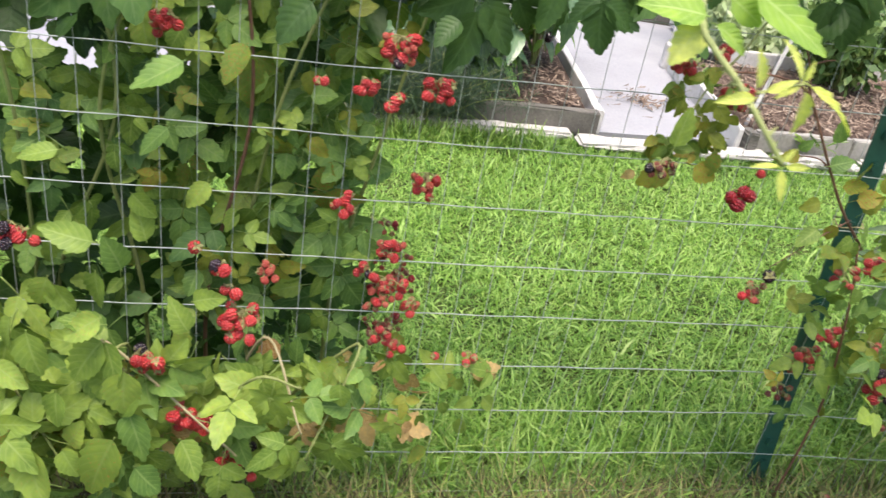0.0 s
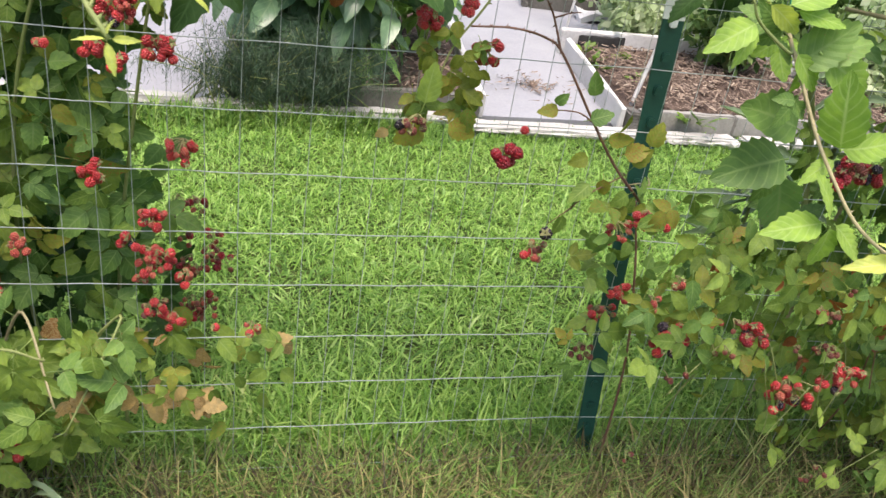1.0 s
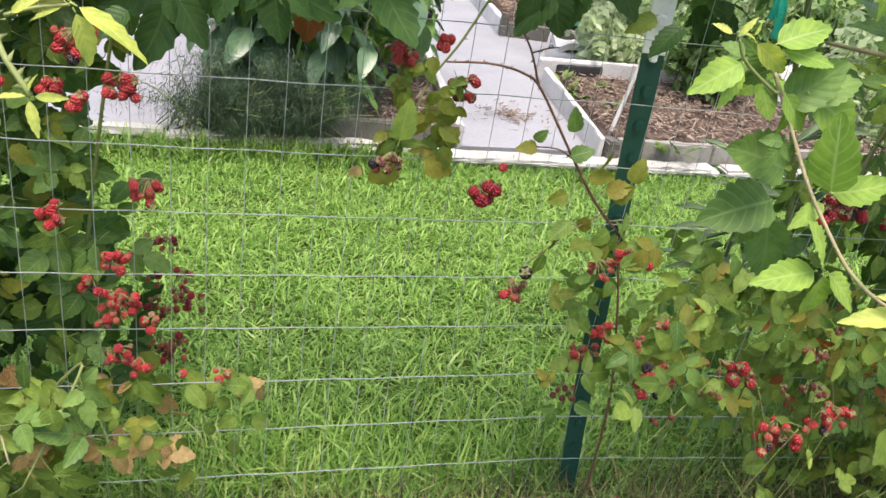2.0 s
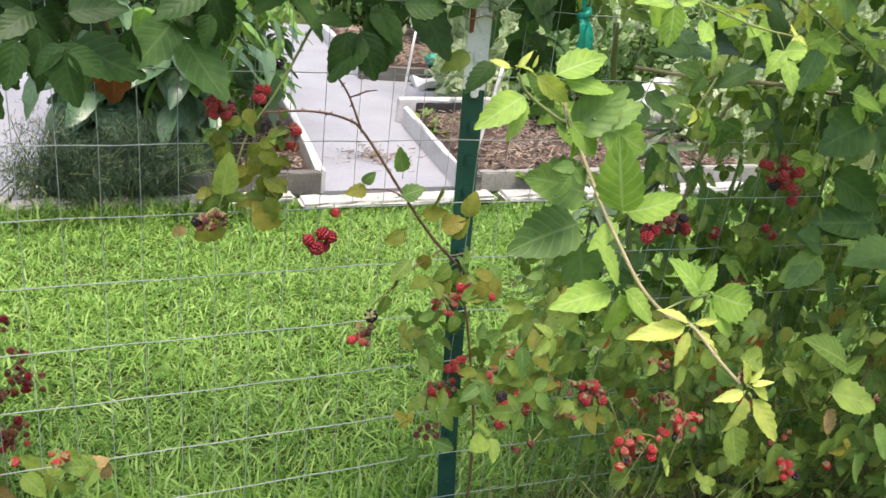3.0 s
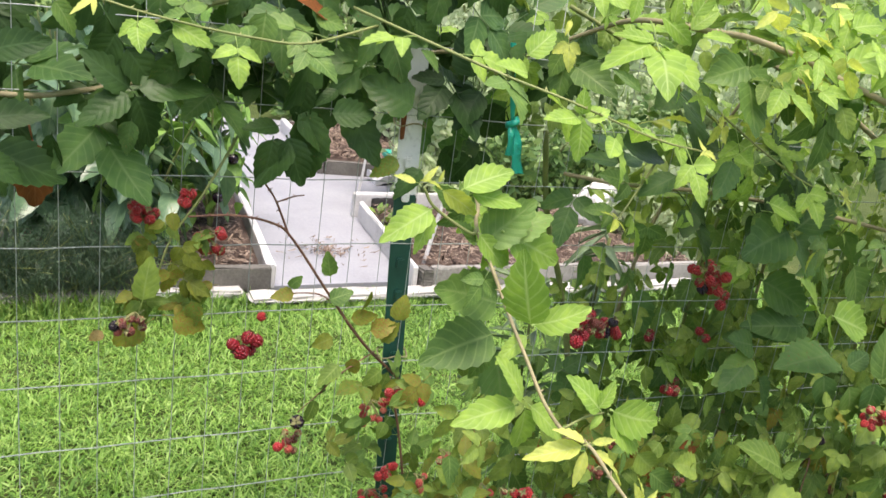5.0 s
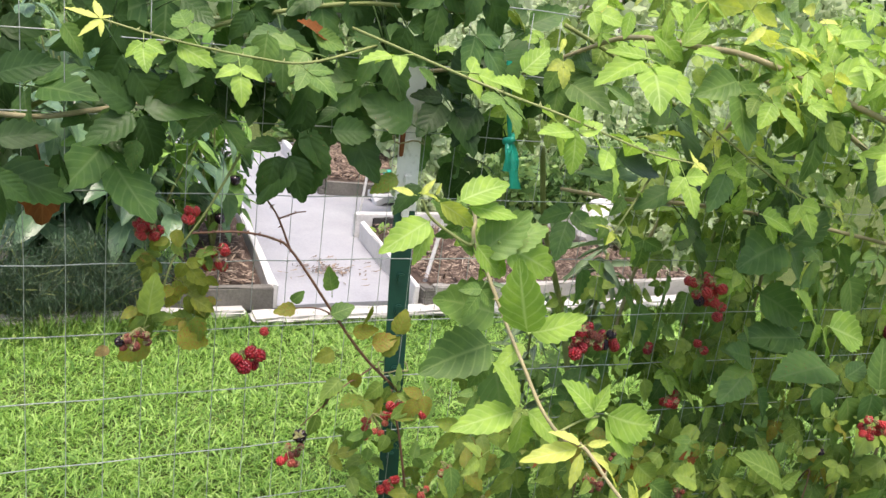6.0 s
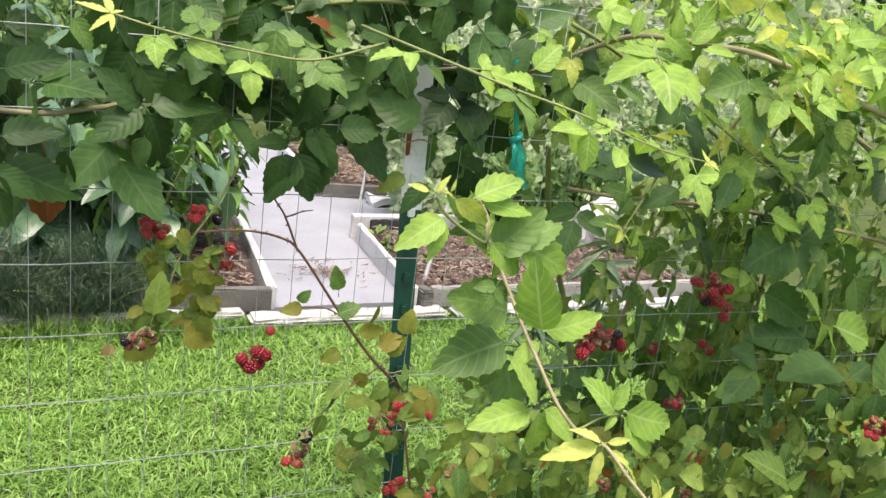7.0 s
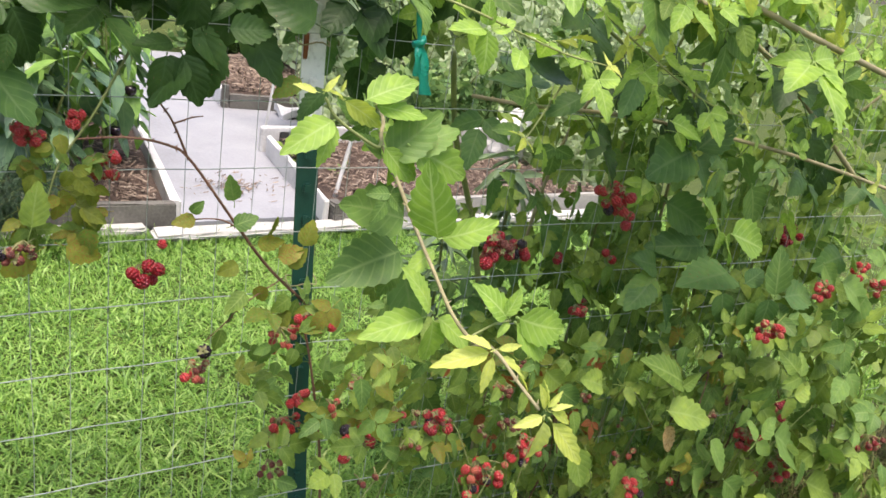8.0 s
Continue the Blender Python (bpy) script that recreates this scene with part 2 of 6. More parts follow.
def mesh_of(name, verts, faces, material=None, flat=False, uvs=None):
    me = bpy.data.meshes.new(name)
    me.from_pydata(verts, [], faces)
    if uvs is not None:
        lay = me.uv_layers.new(name="UVMap")
        idx = np.empty(len(me.loops), np.int32)
        me.loops.foreach_get("vertex_index", idx)
        lay.data.foreach_set("uv", np.asarray(uvs, np.float32)[idx].ravel())
    if material:
        me.materials.append(material)
    if not flat:
        smooth(me)
    return me


def big_mesh(name, v, quads, tris, material):
    """A mesh out of numpy arrays: v (n,3), quads (m,4), tris (k,3)."""
    me = bpy.data.meshes.new(name)
    me.vertices.add(len(v))
    me.vertices.foreach_set("co", np.ascontiguousarray(v, np.float32).ravel())
    loops = np.concatenate([quads.ravel(), tris.ravel()]).astype(np.int32)
    starts = np.concatenate([np.arange(len(quads)) * 4, len(quads) * 4 + np.arange(len(tris)) * 3]).astype(np.int32)
    me.loops.add(len(loops))
    me.loops.foreach_set("vertex_index", loops)
    me.polygons.add(len(starts))
    me.polygons.foreach_set("loop_start", starts)
    me.update(calc_edges=True)
    me.validate()
    smooth(me)
    me.materials.append(material)
    return me


def spline(points, n):
    """A smooth line through control points."""
    p = [Vector(q) for q in points]
    p = [p[0] * 2 - p[1]] + p + [p[-1] * 2 - p[-2]]
    out, segs = [], len(p) - 3
    for i in range(n):
        s = i / (n - 1) * segs
        k = min(int(s), segs - 1)
        u = s - k
        a, b, c, d = p[k:k + 4]
        out.append(0.5 * (2 * b + (c - a) * u + (2 * a - 5 * b + 4 * c - d) * u * u + (3 * b - a - 3 * c + d) * u ** 3))
    return out


def tube(line, r0, r1, sides=6, thorns=0.0, rng=None):
    """A tapered tube along a line; thorns: their spacing in metres."""
    verts, faces = [], []
    n = len(line)
    up = Vector((0.3, 0.2, 1)).normalized()
    length = 0.0
    for i, p in enumerate(line):
        tan = (line[min(i + 1, n - 1)] - line[max(i - 1, 0)]).normalized()
        sx = tan.cross(up)
        sx = sx.normalized() if sx.length > 1e-4 else Vector((1, 0, 0))
        sy = sx.cross(tan)
        r = r0 + (r1 - r0) * i / (n - 1)
        for k in range(sides):
            a = 2 * math.pi * k / sides
            verts.append(p + (sx * math.cos(a) + sy * math.sin(a)) * r)
        if i:
            length += (p - line[i - 1]).length
            for k in range(sides):
                a, b = (i - 1) * sides + k, (i - 1) * sides + (k + 1) % sides
                faces.append((a, b, b + sides, a + sides))
    faces.append(tuple(range(sides))[::-1])
    faces.append(tuple(range((n - 1) * sides, n * sides)))
    if thorns and rng:
        for _ in range(int(length / thorns)):
            i = rng.randrange(1, n - 1)
            p, tan = line[i].lerp(line[i + 1], rng.random()), (line[i + 1] - line[i]).normalized()
            out = Vector((rng.gauss(0, 1), rng.gauss(0, 1), rng.gauss(0, 1)))
            out = (out - tan * out.dot(tan)).normalized()
            r = r0 + (r1 - r0) * i / (n - 1)
            s, b = 0.0045 * rng.uniform(0.6, 1.2), len(verts)
            q = tan.cross(out)
            root = p + out * r * 0.7
            verts += [root + tan * 0.0016, root + q * 0.0008, root - tan * 0.0016, root - q * 0.0008, root + out * s - tan * 0.002]
            faces += [(b, b + 1, b + 4), (b + 1, b + 2, b + 4), (b + 2, b + 3, b + 4), (b + 3, b, b + 4)]
    return verts, faces


def aim(at, along, up, s=1.0):
    """A pose at a place, its y along a way, its z as near to up as can be."""
    y = Vector(along).normalized()
    x = y.cross(Vector(up))
    x = x.normalized() if x.length > 1e-4 else y.orthogonal().normalized()
    z = x.cross(y)
    return Matrix.Translation(at) @ Matrix((x, y, z)).transposed().to_4x4() @ Matrix.Diagonal((s, s, s, 1))


def rounded_box(sx, sy, sz, bevel=0.006, wobble=0.0, cuts=0, rng=None):
    bm = bmesh.new()
    bmesh.ops.create_cube(bm, size=1.0)
    for v in bm.verts:
        v.co = Vector((v.co.x * sx, v.co.y * sy, (v.co.z + 0.5) * sz))
    if cuts:
        long = [e for e in bm.edges if abs((e.verts[0].co - e.verts[1].co).length - max(sx, sy, sz)) < 1e-5]
        bmesh.ops.subdivide_edges(bm, edges=long, cuts=cuts, use_grid_fill=True)
    bmesh.ops.bevel(bm, geom=[e for e in bm.edges if e.calc_face_angle(0) > 0.5], offset=bevel, segments=2, affect="EDGES")
    if wobble and rng:
        for v in bm.verts:
            v.co += Vector((rng.gauss(0, wobble), rng.gauss(0, wobble), rng.gauss(0, wobble)))
    return bm


# ---- leaves and berries: meshes shared by many ----
def leaflet(rng, length=1.0, width=0.62, rows=10, fold=0.16, droop=0.22, pleat=0.03, teeth=0.085, shape=0.85, asym=0.0):
    """One toothed, pleated, folded blade along +y, from the origin; returns verts, faces and uvs."""
    cols = (-1.0, -0.55, 0.0, 0.55, 1.0)
    verts, faces, uvs = [], [], []
    bend, twist, wave, phase = rng.uniform(-0.12, 0.12), rng.uniform(-0.5, 0.5), rng.uniform(0.0, 0.1), rng.uniform(0, 6.283)
    for i in range(rows + 1):
        v = i / rows
        w = width / 2 * (2.3 * v ** (0.58 * shape) * (1 - v) ** (0.72 + 0.28 * shape) - 0.06 * math.sin(math.pi * v) * v)
        if i == rows:
            w = 0.004
        for c in cols:
            tooth = (teeth if i % 2 else -teeth * 0.5) if abs(c) == 1 else 0.0
            x = c * w * (1 + tooth) + bend * v * v + asym * w * 0.2
            y = v * length + (0.035 * length if abs(c) == 1 and i % 2 else 0.0) + abs(c) * w * (0.14 - 0.3 * (1 - v) ** 3)
            z = fold * abs(c) * w - droop * v * v * length + (pleat if i % 2 else -pleat) * abs(c) * (w / (width / 2)) * 0.5 + twist * c * w * v + wave * w * c * math.sin(7 * v + phase)
            verts.append((x, y, z))
            uvs.append(((c + 1) / 2, v))
        if i:
            for k in range(4):
                a = (i - 1) * 5 + k
                faces.append((a, a + 1, a + 6, a + 5))
    return verts, faces, uvs


def leaf_mesh(name, seed, blades, stalk=0.5, slim=1.0, **kw):
    """A compound leaf; blades: (turn in degrees, stalk share, size). Its stalk runs from the origin along +y."""
    rng = random.Random(seed)
    verts, faces, uvs = [], [], []

    def add(vs, fs, us, m):
        b = len(verts)
        verts.extend(m @ Vector(v) for v in vs)
        faces.extend(tuple(i + b for i in f) for f in fs)
        uvs.extend(us)

    if stalk:
        line = spline([(0, 0, 0), (0.0, stalk * 0.5, 0.05 * stalk), (0, stalk, 0)], 5)
        vs, fs = tube(line, 0.018, 0.012, 4)
        add(vs, fs, [(0.5, 0.5)] * len(vs), Matrix())
    for turn, off, size in blades:
        vs, fs, us = leaflet(rng, width=rng.uniform(0.62, 0.84) * slim, fold=rng.uniform(0.04, 0.32), droop=rng.uniform(0.04, 0.36), **kw)
        m = pose(0, stalk, 0, rng.uniform(-14, 10), rng.uniform(-18, 18), turn + rng.uniform(-8, 8)) @ Matrix.Diagonal((size, size, size, 1)) @ pose(0, off, 0)
        add(vs, fs, us, m)
        if off > 0.04:
            line = [Vector((0, 0, 0)), Vector((0, off * 0.6, 0.01)), Vector((0, off * 1.1, 0))]
            sv_, sf_ = tube(line, 0.016, 0.012, 4)
            add(sv_, sf_, [(0.5, 0.5)] * len(sv_), pose(0, stalk, 0, 0, 0, turn) @ Matrix.Diagonal((size, size, size, 1)))
    return mesh_of(name, verts, faces, None, False, uvs)


THREE = [(0, 0.28, 1.0), (62, 0.03, 0.82), (-62, 0.03, 0.82)]
FIVE = [(0, 0.3, 1.0), (48, 0.14, 0.9), (-48, 0.14, 0.9), (108, 0.05, 0.66), (-108, 0.05, 0.66)]
TIPS = [(0, 0.05, 1.0), (58, 0.02, 0.9), (-62, 0.02, 0.85), (112, 0.0, 0.6), (-118, 0.0, 0.55)]
SHAPES = {
    "three": [leaf_mesh("leaf", 110 + i, THREE, 0.55, 0.95) for i in range(11)],
    "five": [leaf_mesh("leaf", 130 + i, FIVE, 0.7, 0.92) for i in range(6)],
    "one": [leaf_mesh("leaf", 50 + i, [(0, 0.05, 1.0)], 0.25) for i in range(7)],
    "tip": [leaf_mesh("leaf", 60 + i, TIPS, 0.12, 0.66, shape=1.25) for i in range(3)],
    "blade": [leaf_mesh("leaf", 80 + i, [(0, 0.0, 1.0)], 0.06, 0.95, rows=14) for i in range(6)],
    "young": [leaf_mesh("leaf", 90 + i, [(0, 0.0, 1.0)], 0.05, 0.86, rows=14, shape=1.05) for i in range(5)],
    "slim": [leaf_mesh("leaf", 66 + i, [(0, 0.02, 1.0)], 0.1, 0.7, shape=1.2) for i in range(3)],
    "pepper": [leaf_mesh("leaf", 70 + i, [(0, 0.02, 1.0)], 0.3, 0.82, teeth=0.0, pleat=0.012, shape=1.0, rows=8) for i in range(4)],
}
STOCK = {}


def leaf_data(shape, colour, k):
    key = (shape, colour, k)
    if key not in STOCK:
        me = SHAPES[shape][k].copy()
        me.name = "leaf"
        me.materials.append(LEAF[colour])
        STOCK[key] = me
    return STOCK[key]


def add_leaf(plant, at, along, up, size, shape, colour, rng, label=""):
    me = leaf_data(shape, colour, rng.randrange(len(SHAPES[shape])))
    return part("leaf", me, None, plant, label, aim(at, along, up, size))


def berry_mesh(seed, long=1.25, rough=0.12):
    """An aggregate fruit of many rounded drupelets, unit radius, hanging along -z from the origin."""
    rng = random.Random(seed)
    verts, faces = [], []
    rings = [(0.1, 6), (0.42, 8), (0.76, 9), (1.1, 8), (1.4, 5), (1.58, 1)]
    for j, (h, count) in enumerate(rings):
        hh = h / 1.6
        rad = 0.78 * math.sqrt(max(0.02, 1 - (2 * hh - 0.9) ** 2 * 0.95)) if j < 5 else 0.0
        for k in range(count):
            a = 2 * math.pi * (k + 0.5 * (j % 2)) / count
            out = Vector((math.cos(a), math.sin(a), -(hh - 0.45) * 1.5)).normalized() if j < 5 else Vector((0, 0, -1))
            c = Vector((math.cos(a) * rad, math.sin(a) * rad, -h * long / 1.25))
            r = 0.3 * rng.uniform(1 - rough, 1 + rough)
            q = out.orthogonal().normalized()
            w = out.cross(q)
            b = len(verts)
            for rr, zz in ((1.0, 0.0), (0.78, 0.62)):
                for s in range(6):
                    t = 2 * math.pi * s / 6
                    verts.append(c + (q * math.cos(t) + w * math.sin(t)) * rr * r + out * zz * r)
            verts.append(c + out * r)
            for s in range(6):
                i0, i1 = b + s, b + (s + 1) % 6
                faces.append((i0, i1, i1 + 6, i0 + 6))
                faces.append((i0 + 6, i1 + 6, b + 12))
    return mesh_of("berry", verts, faces)


def calyx_mesh(seed):
    rng = random.Random(seed)
    verts, faces = [], []
    for k in range(5):
        m = pose(0, 0, 0.05, rng.uniform(-25, 35), 0, k * 72 + rng.uniform(-10, 10))
        b = len(verts)
        verts += [m @ Vector(p) for p in ((-0.16, 0.1, 0), (0.16, 0.1, 0), (0.24, 0.5, 0.03), (0, 1.0, -0.08), (-0.24, 0.5, 0.03), (0, 0.5, 0.1))]
        faces += [(b, b + 1, b + 5), (b + 1, b + 2, b + 5), (b + 2, b + 3, b + 5), (b + 3, b + 4, b + 5), (b + 4, b, b + 5)]
    return mesh_of("calyx", verts, faces, SEPAL)


BERRY_SHAPES = [berry_mesh(s, lg) for s, lg in ((1, 1.25), (2, 1.45), (3, 1.1))]
CALYX = [calyx_mesh(5), calyx_mesh(6)]
BERRY_STOCK = {}


def berry_data(colour, k):
    if (colour, k) not in BERRY_STOCK:
        me = BERRY_SHAPES[k].copy()
        me.name = "berry"
        me.materials.append(BERRY[colour])
        BERRY_STOCK[(colour, k)] = me
    return BERRY_STOCK[(colour, k)]


def berry_cluster(plant, at, spread, mix, seed, size=0.0095):
    """A hanging cluster under a plant: a stalk with pedicels, berries and their calyces. mix: colour and count."""
    rng = random.Random(seed)
    at = Vector(at)
    spread *= 0.74
    size *= 0.88
    top = at + Vector((rng.uniform(-0.008, 0.008), rng.uniform(0.0, 0.016), spread * 0.7 + 0.006))
    spots = []
    for colour, count in mix:
        for _ in range(max(1, round(count * 1.45)) if count > 2 else count):
            for _try in range(30):
                p = at + Vector((rng.uniform(-1, 1) * spread, rng.uniform(-0.6, 0.6) * spread, rng.uniform(-1, 1) * spread * 0.85))
                if all((p - q).length > size * 1.5 for q, _c in spots):
                    break
            spots.append((p, colour))
    verts, faces = [], []
    for p, _c in spots:
        line = spline([top, top.lerp(p, 0.5) + Vector((0, 0, 0.004)), p + Vector((0, 0, size * 0.4))], 5)
        vs, fs = tube(line, 0.0011, 0.0008, 4)
        b = len(verts)
        verts += vs
        faces += [tuple(i + b for i in f) for f in fs]
    head = part("fruit_stalk", mesh_of("fruit_stalk", verts, faces, SEPAL), None, plant, "branched stalk of " + " and ".join(c for c, _n in mix) + " blackberries")
    for p, colour in spots:
        s = size * rng.uniform(0.8, 1.1) * (0.75 if colour in ("pink", "withered") else 1.0)
        m = Matrix.Translation(p + Vector((0, 0, s))) @ pose(0, 0, 0, rng.uniform(-80, 60), rng.uniform(-75, 75), rng.uniform(0, 360)) @ Matrix.Diagonal((s, s, s, 1))
        part("berry", berry_data(colour, rng.randrange(3)), None, head, "", m)
        part("calyx", CALYX[rng.randrange(2)], None, head, "", m @ Matrix.Diagonal((1.05, 1.05, 1.05, 1)))
    return head


def cane(plant, points, r0, r1, material, seed, thorns=0.02, name="cane", n=0):
    rng = random.Random(seed)
    line = spline(points, n or max(12, 6 * len(points)))
    vs, fs = tube(line, r0, r1, 7, thorns, rng)
    part(name, mesh_of(name, vs, fs, material), None, plant)
    return line


def clothe(plant, line, seed, step, size, colours, shapes=("three",), out=(0, -0.8, 0.5), start=0.0, jitter=0.5, shrink=0.0):
    """Leaves along a cane, turned outward and up, their tips hanging."""
    rng = random.Random(seed)
    length, nxt = 0.0, step * 0.5
    total = sum((line[i + 1] - line[i]).length for i in range(len(line) - 1))
    side = 1
    for i in range(len(line) - 1):
        seg = (line[i + 1] - line[i]).length
        while nxt < length + seg:
            u = (nxt - length) / seg
            p = line[i].lerp(line[i + 1], u)
            tan = (line[i + 1] - line[i]).normalized()
            f = nxt / total
            nxt += step * rng.uniform(0.7, 1.3)
            if f < start:
                continue
            up = (Vector(out) + Vector((rng.gauss(0, jitter), rng.gauss(0, jitter), rng.gauss(0, jitter)))).normalized()
            away = tan.cross(up) * side + tan * 0.4 + Vector((rng.gauss(0, 0.3), rng.gauss(0, 0.3), -0.35 + rng.gauss(0, 0.3)))
            side = -side
            add_leaf(plant, p, away, up, size * rng.uniform(0.75, 1.2) * (1 - shrink * f), rng.choice(shapes), rng.choice(colours), rng)
        length += seg


def thicket(plant, seed, count, xr, zr, yr, keep, size, colours, shapes=("three",), out=(0, -0.8, 0.6), jitter=0.42):
    """Leaves through a stretch of hedge, each on a twig hidden among them."""
    rng = random.Random(seed)
    made = 0
    for _ in range(count * 12):
        x, z, y = rng.uniform(*xr), rng.uniform(*zr), rng.uniform(*yr)
        if not keep(x, z):
            continue
        up = (Vector(out) + Vector((rng.gauss(0, jitter), rng.gauss(0, jitter), rng.gauss(0, jitter)))).normalized()
        a = rng.gauss(-math.pi / 2, 1.35)
        along = Vector((math.cos(a), -0.25 + rng.gauss(0, 0.3), math.sin(a)))
        s = size * rng.uniform(0.65, 1.25)
        add_leaf(plant, Vector((x, y, z)) - along.normalized() * s, along, up, s, rng.choice(shapes), rng.choice(colours), rng)
        made += 1
        if made >= count:
            break


def place_leaves(plant, rows, seed):
    """Single leaves set by hand: place, slope across the fence in degrees, length, shape and colour."""
    rng = random.Random(seed)
    for x, y, z, slope, s, shape, colour in rows:
        a = radians(slope)
        add_leaf(plant, (x, y, z), (math.cos(a), rng.uniform(-0.3, 0.0), math.sin(a)), (rng.gauss(0, 0.3), -0.74, 0.68 + rng.gauss(0, 0.2)), s * 0.92, shape, colour, rng)


# ---- the setting: ground, paving, kerbs ----
def fence_y(x):
    """The fence turns slightly towards the walker past the post."""
    return -0.07 * max(0.0, x - 0.25)


def ground_sheet():
    bm = bmesh.new()
    bmesh.ops.create_grid(bm, x_segments=60, y_segments=60, size=1.0)
    for v in bm.verts:
        x, y = v.co.x, v.co.y
        x, y = math.copysign(abs(x) ** 3, x) * 400, math.copysign(abs(y) ** 3, y) * 400
        v.co = Vector((x, y, -0.03 + 0.008 * noise.noise(Vector((x * 2, y * 2, 0)))))
    ob = part("ground", bm, TURF, None)
    smooth(ob.data)
    tagged(ob, "turf ground under the lawn and the garden", "ground", kind="structure")


ground_sheet()

bm = bmesh.new()
bmesh.ops.create_grid(bm, x_segments=50, y_segments=50, size=0.5)
for v in bm.verts:
    x, y = v.co.x * 5.6 - 0.3, 1.86 + (v.co.y + 0.5) * 3.6
    v.co = Vector((x, y, 0.004 + 0.006 * noise.noise(Vector((x * 1.5, y * 1.5, 3)))))
res = bmesh.ops.extrude_face_region(bm, geom=bm.faces[:])
bmesh.ops.translate(bm, verts=[g for g in res["geom"] if isinstance(g, bmesh.types.BMVert)], vec=(0, 0, -0.05))
bmesh.ops.recalc_face_normals(bm, faces=bm.faces)
paving = tagged(part("pavement", bm, PAVING, None), "pale grey garden path between raised beds", "path", kind="structure")


def kerb(x0, x1, y, seed, depth=0.07, high=0.03):
    rng = random.Random(seed)
    bm = rounded_box(x1 - x0, depth, high, 0.01, 0.0022, 12, rng)
    ob = part("kerb", bm, KERB, None, "", pose((x0 + x1) / 2, y, -0.005))
    tagged(ob, "worn white concrete kerb along the lawn", "kerb", "kerbs along the lawn", "structure")


kerb(-1.9, -0.56, 1.84, 1)
kerb(-0.55, 0.42, 1.8, 2)
kerb(0.43, 1.24, 1.74, 3, 0.1, 0.026)
kerb(1.27, 1.63, 1.72, 4, 0.09)
kerb(1.66, 2.6, 1.72, 5, 0.09)


# ---- grass ----
def blades(n, place, length, width, lean, seed, material, name, label, curl=0.5):
    """Many bent, tapering blades in one mesh: root, joint and tip each."""
    g = np.random.default_rng(seed)
    root = place(g, n)
    n = len(root)
    ln = length(g, root)
    a = g.uniform(0, 2 * np.pi, n)
    field = 3.1 * np.sin(root[:, 0] * 31 + 2 * np.sin(root[:, 1] * 23)) + 2.7 * np.sin(root[:, 1] * 37 + 1.7 * np.sin(root[:, 0] * 19))
    a = np.where(g.uniform(0, 1, n) < 0.35, field + g.normal(0, 0.6, n), a)
    way = np.stack([np.cos(a), np.sin(a), np.zeros(n)], 1)
    lean_v = np.clip(g.normal(lean, 0.3, n), 0.02, 1.5)
    side = np.stack([-np.sin(a), np.cos(a), np.zeros(n)], 1)
    twist = g.normal(0, 0.35, n)
    side = side * np.cos(twist)[:, None] + np.array([0, 0, 1.0]) * np.sin(twist)[:, None]
    w = (width * g.uniform(0.6, 1.35, n))[:, None]
    pts, ang, p = [root], lean_v.copy(), root.copy()
    for k in range(2):
        p = p + (way * np.sin(ang)[:, None] + np.array([0, 0, 1.0]) * np.cos(ang)[:, None]) * (ln / 2)[:, None]
        ang = ang + curl * g.uniform(0.5, 2.2, n)
        pts.append(p)
    v = np.stack([pts[0] - side * w * 0.4, pts[0] + side * w * 0.4, pts[1] - side * w * 0.5, pts[1] + side * w * 0.5, pts[2]], 1).reshape(-1, 3)
    v[:, 2] = np.maximum(v[:, 2], -0.02)
    b = (np.arange(n) * 5)[:, None]
    quads = b + np.array([[0, 1, 3, 2]])
    tris = b + np.array([[2, 3, 4]])
    ob = new(name, big_mesh(name, v, quads, tris, material))
    return tagged(ob, label, "grass", kind="stuff")


def lawn_place(g, n):
    x, y = g.uniform(-1.7, 2.9, n), g.uniform(0.05, 1.78, n)
    stray = g.uniform(0, 1, n) < 0.1
    x = np.where(stray, np.where(g.uniform(0, 1, n) < 0.5, -1.7 - g.exponential(0.5, n), 2.9 + g.exponential(0.5, n)), x)
    bare = np.sin(x * 7.3 + 1.0) * np.sin(y * 9.1 + 2.0) + 0.5 * np.sin(x * 17 + y * 13)
    keep = g.uniform(-1.6, 1.0, n) < bare + 0.9
    return np.stack([x, y, np.full(n, -0.025)], 1)[keep]


blades(255000, lawn_place, lambda g, r: g.uniform(0.016, 0.046, len(r)) * (0.8 + 0.35 * (np.sin(r[:, 0] * 21 + 2 * np.sin(r[:, 1] * 13)) * np.sin(r[:, 1] * 27 + r[:, 0] * 9) + 1) / 2) * (1 + 0.5 * np.clip((r[:, 1] - 1.6) / 0.15, 0, 1)), 0.0034, 0.78, 11, GRASS, "lawn_grass", "bright green mown lawn grass with broad blades", 0.45)

blades(9000, lambda g, n: np.stack([g.uniform(-1.6, 2.6, n), 0.1 + 1.6 * g.uniform(0, 1, n) ** 3, np.full(n, -0.025)], 1), lambda g, r: g.uniform(0.04, 0.085, len(r)), 0.0055, 0.85, 15, GRASS, "coarse_grass", "coarse tufts of longer lawn grass", 0.5)


# dark blades stand for the shade of the bed plants on the lawn edge
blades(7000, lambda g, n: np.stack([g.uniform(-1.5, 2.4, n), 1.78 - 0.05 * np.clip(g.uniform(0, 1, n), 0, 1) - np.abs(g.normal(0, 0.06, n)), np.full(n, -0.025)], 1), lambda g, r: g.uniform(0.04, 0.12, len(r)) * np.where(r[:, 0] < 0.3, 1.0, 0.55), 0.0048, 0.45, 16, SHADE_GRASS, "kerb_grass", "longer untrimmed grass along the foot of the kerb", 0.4)


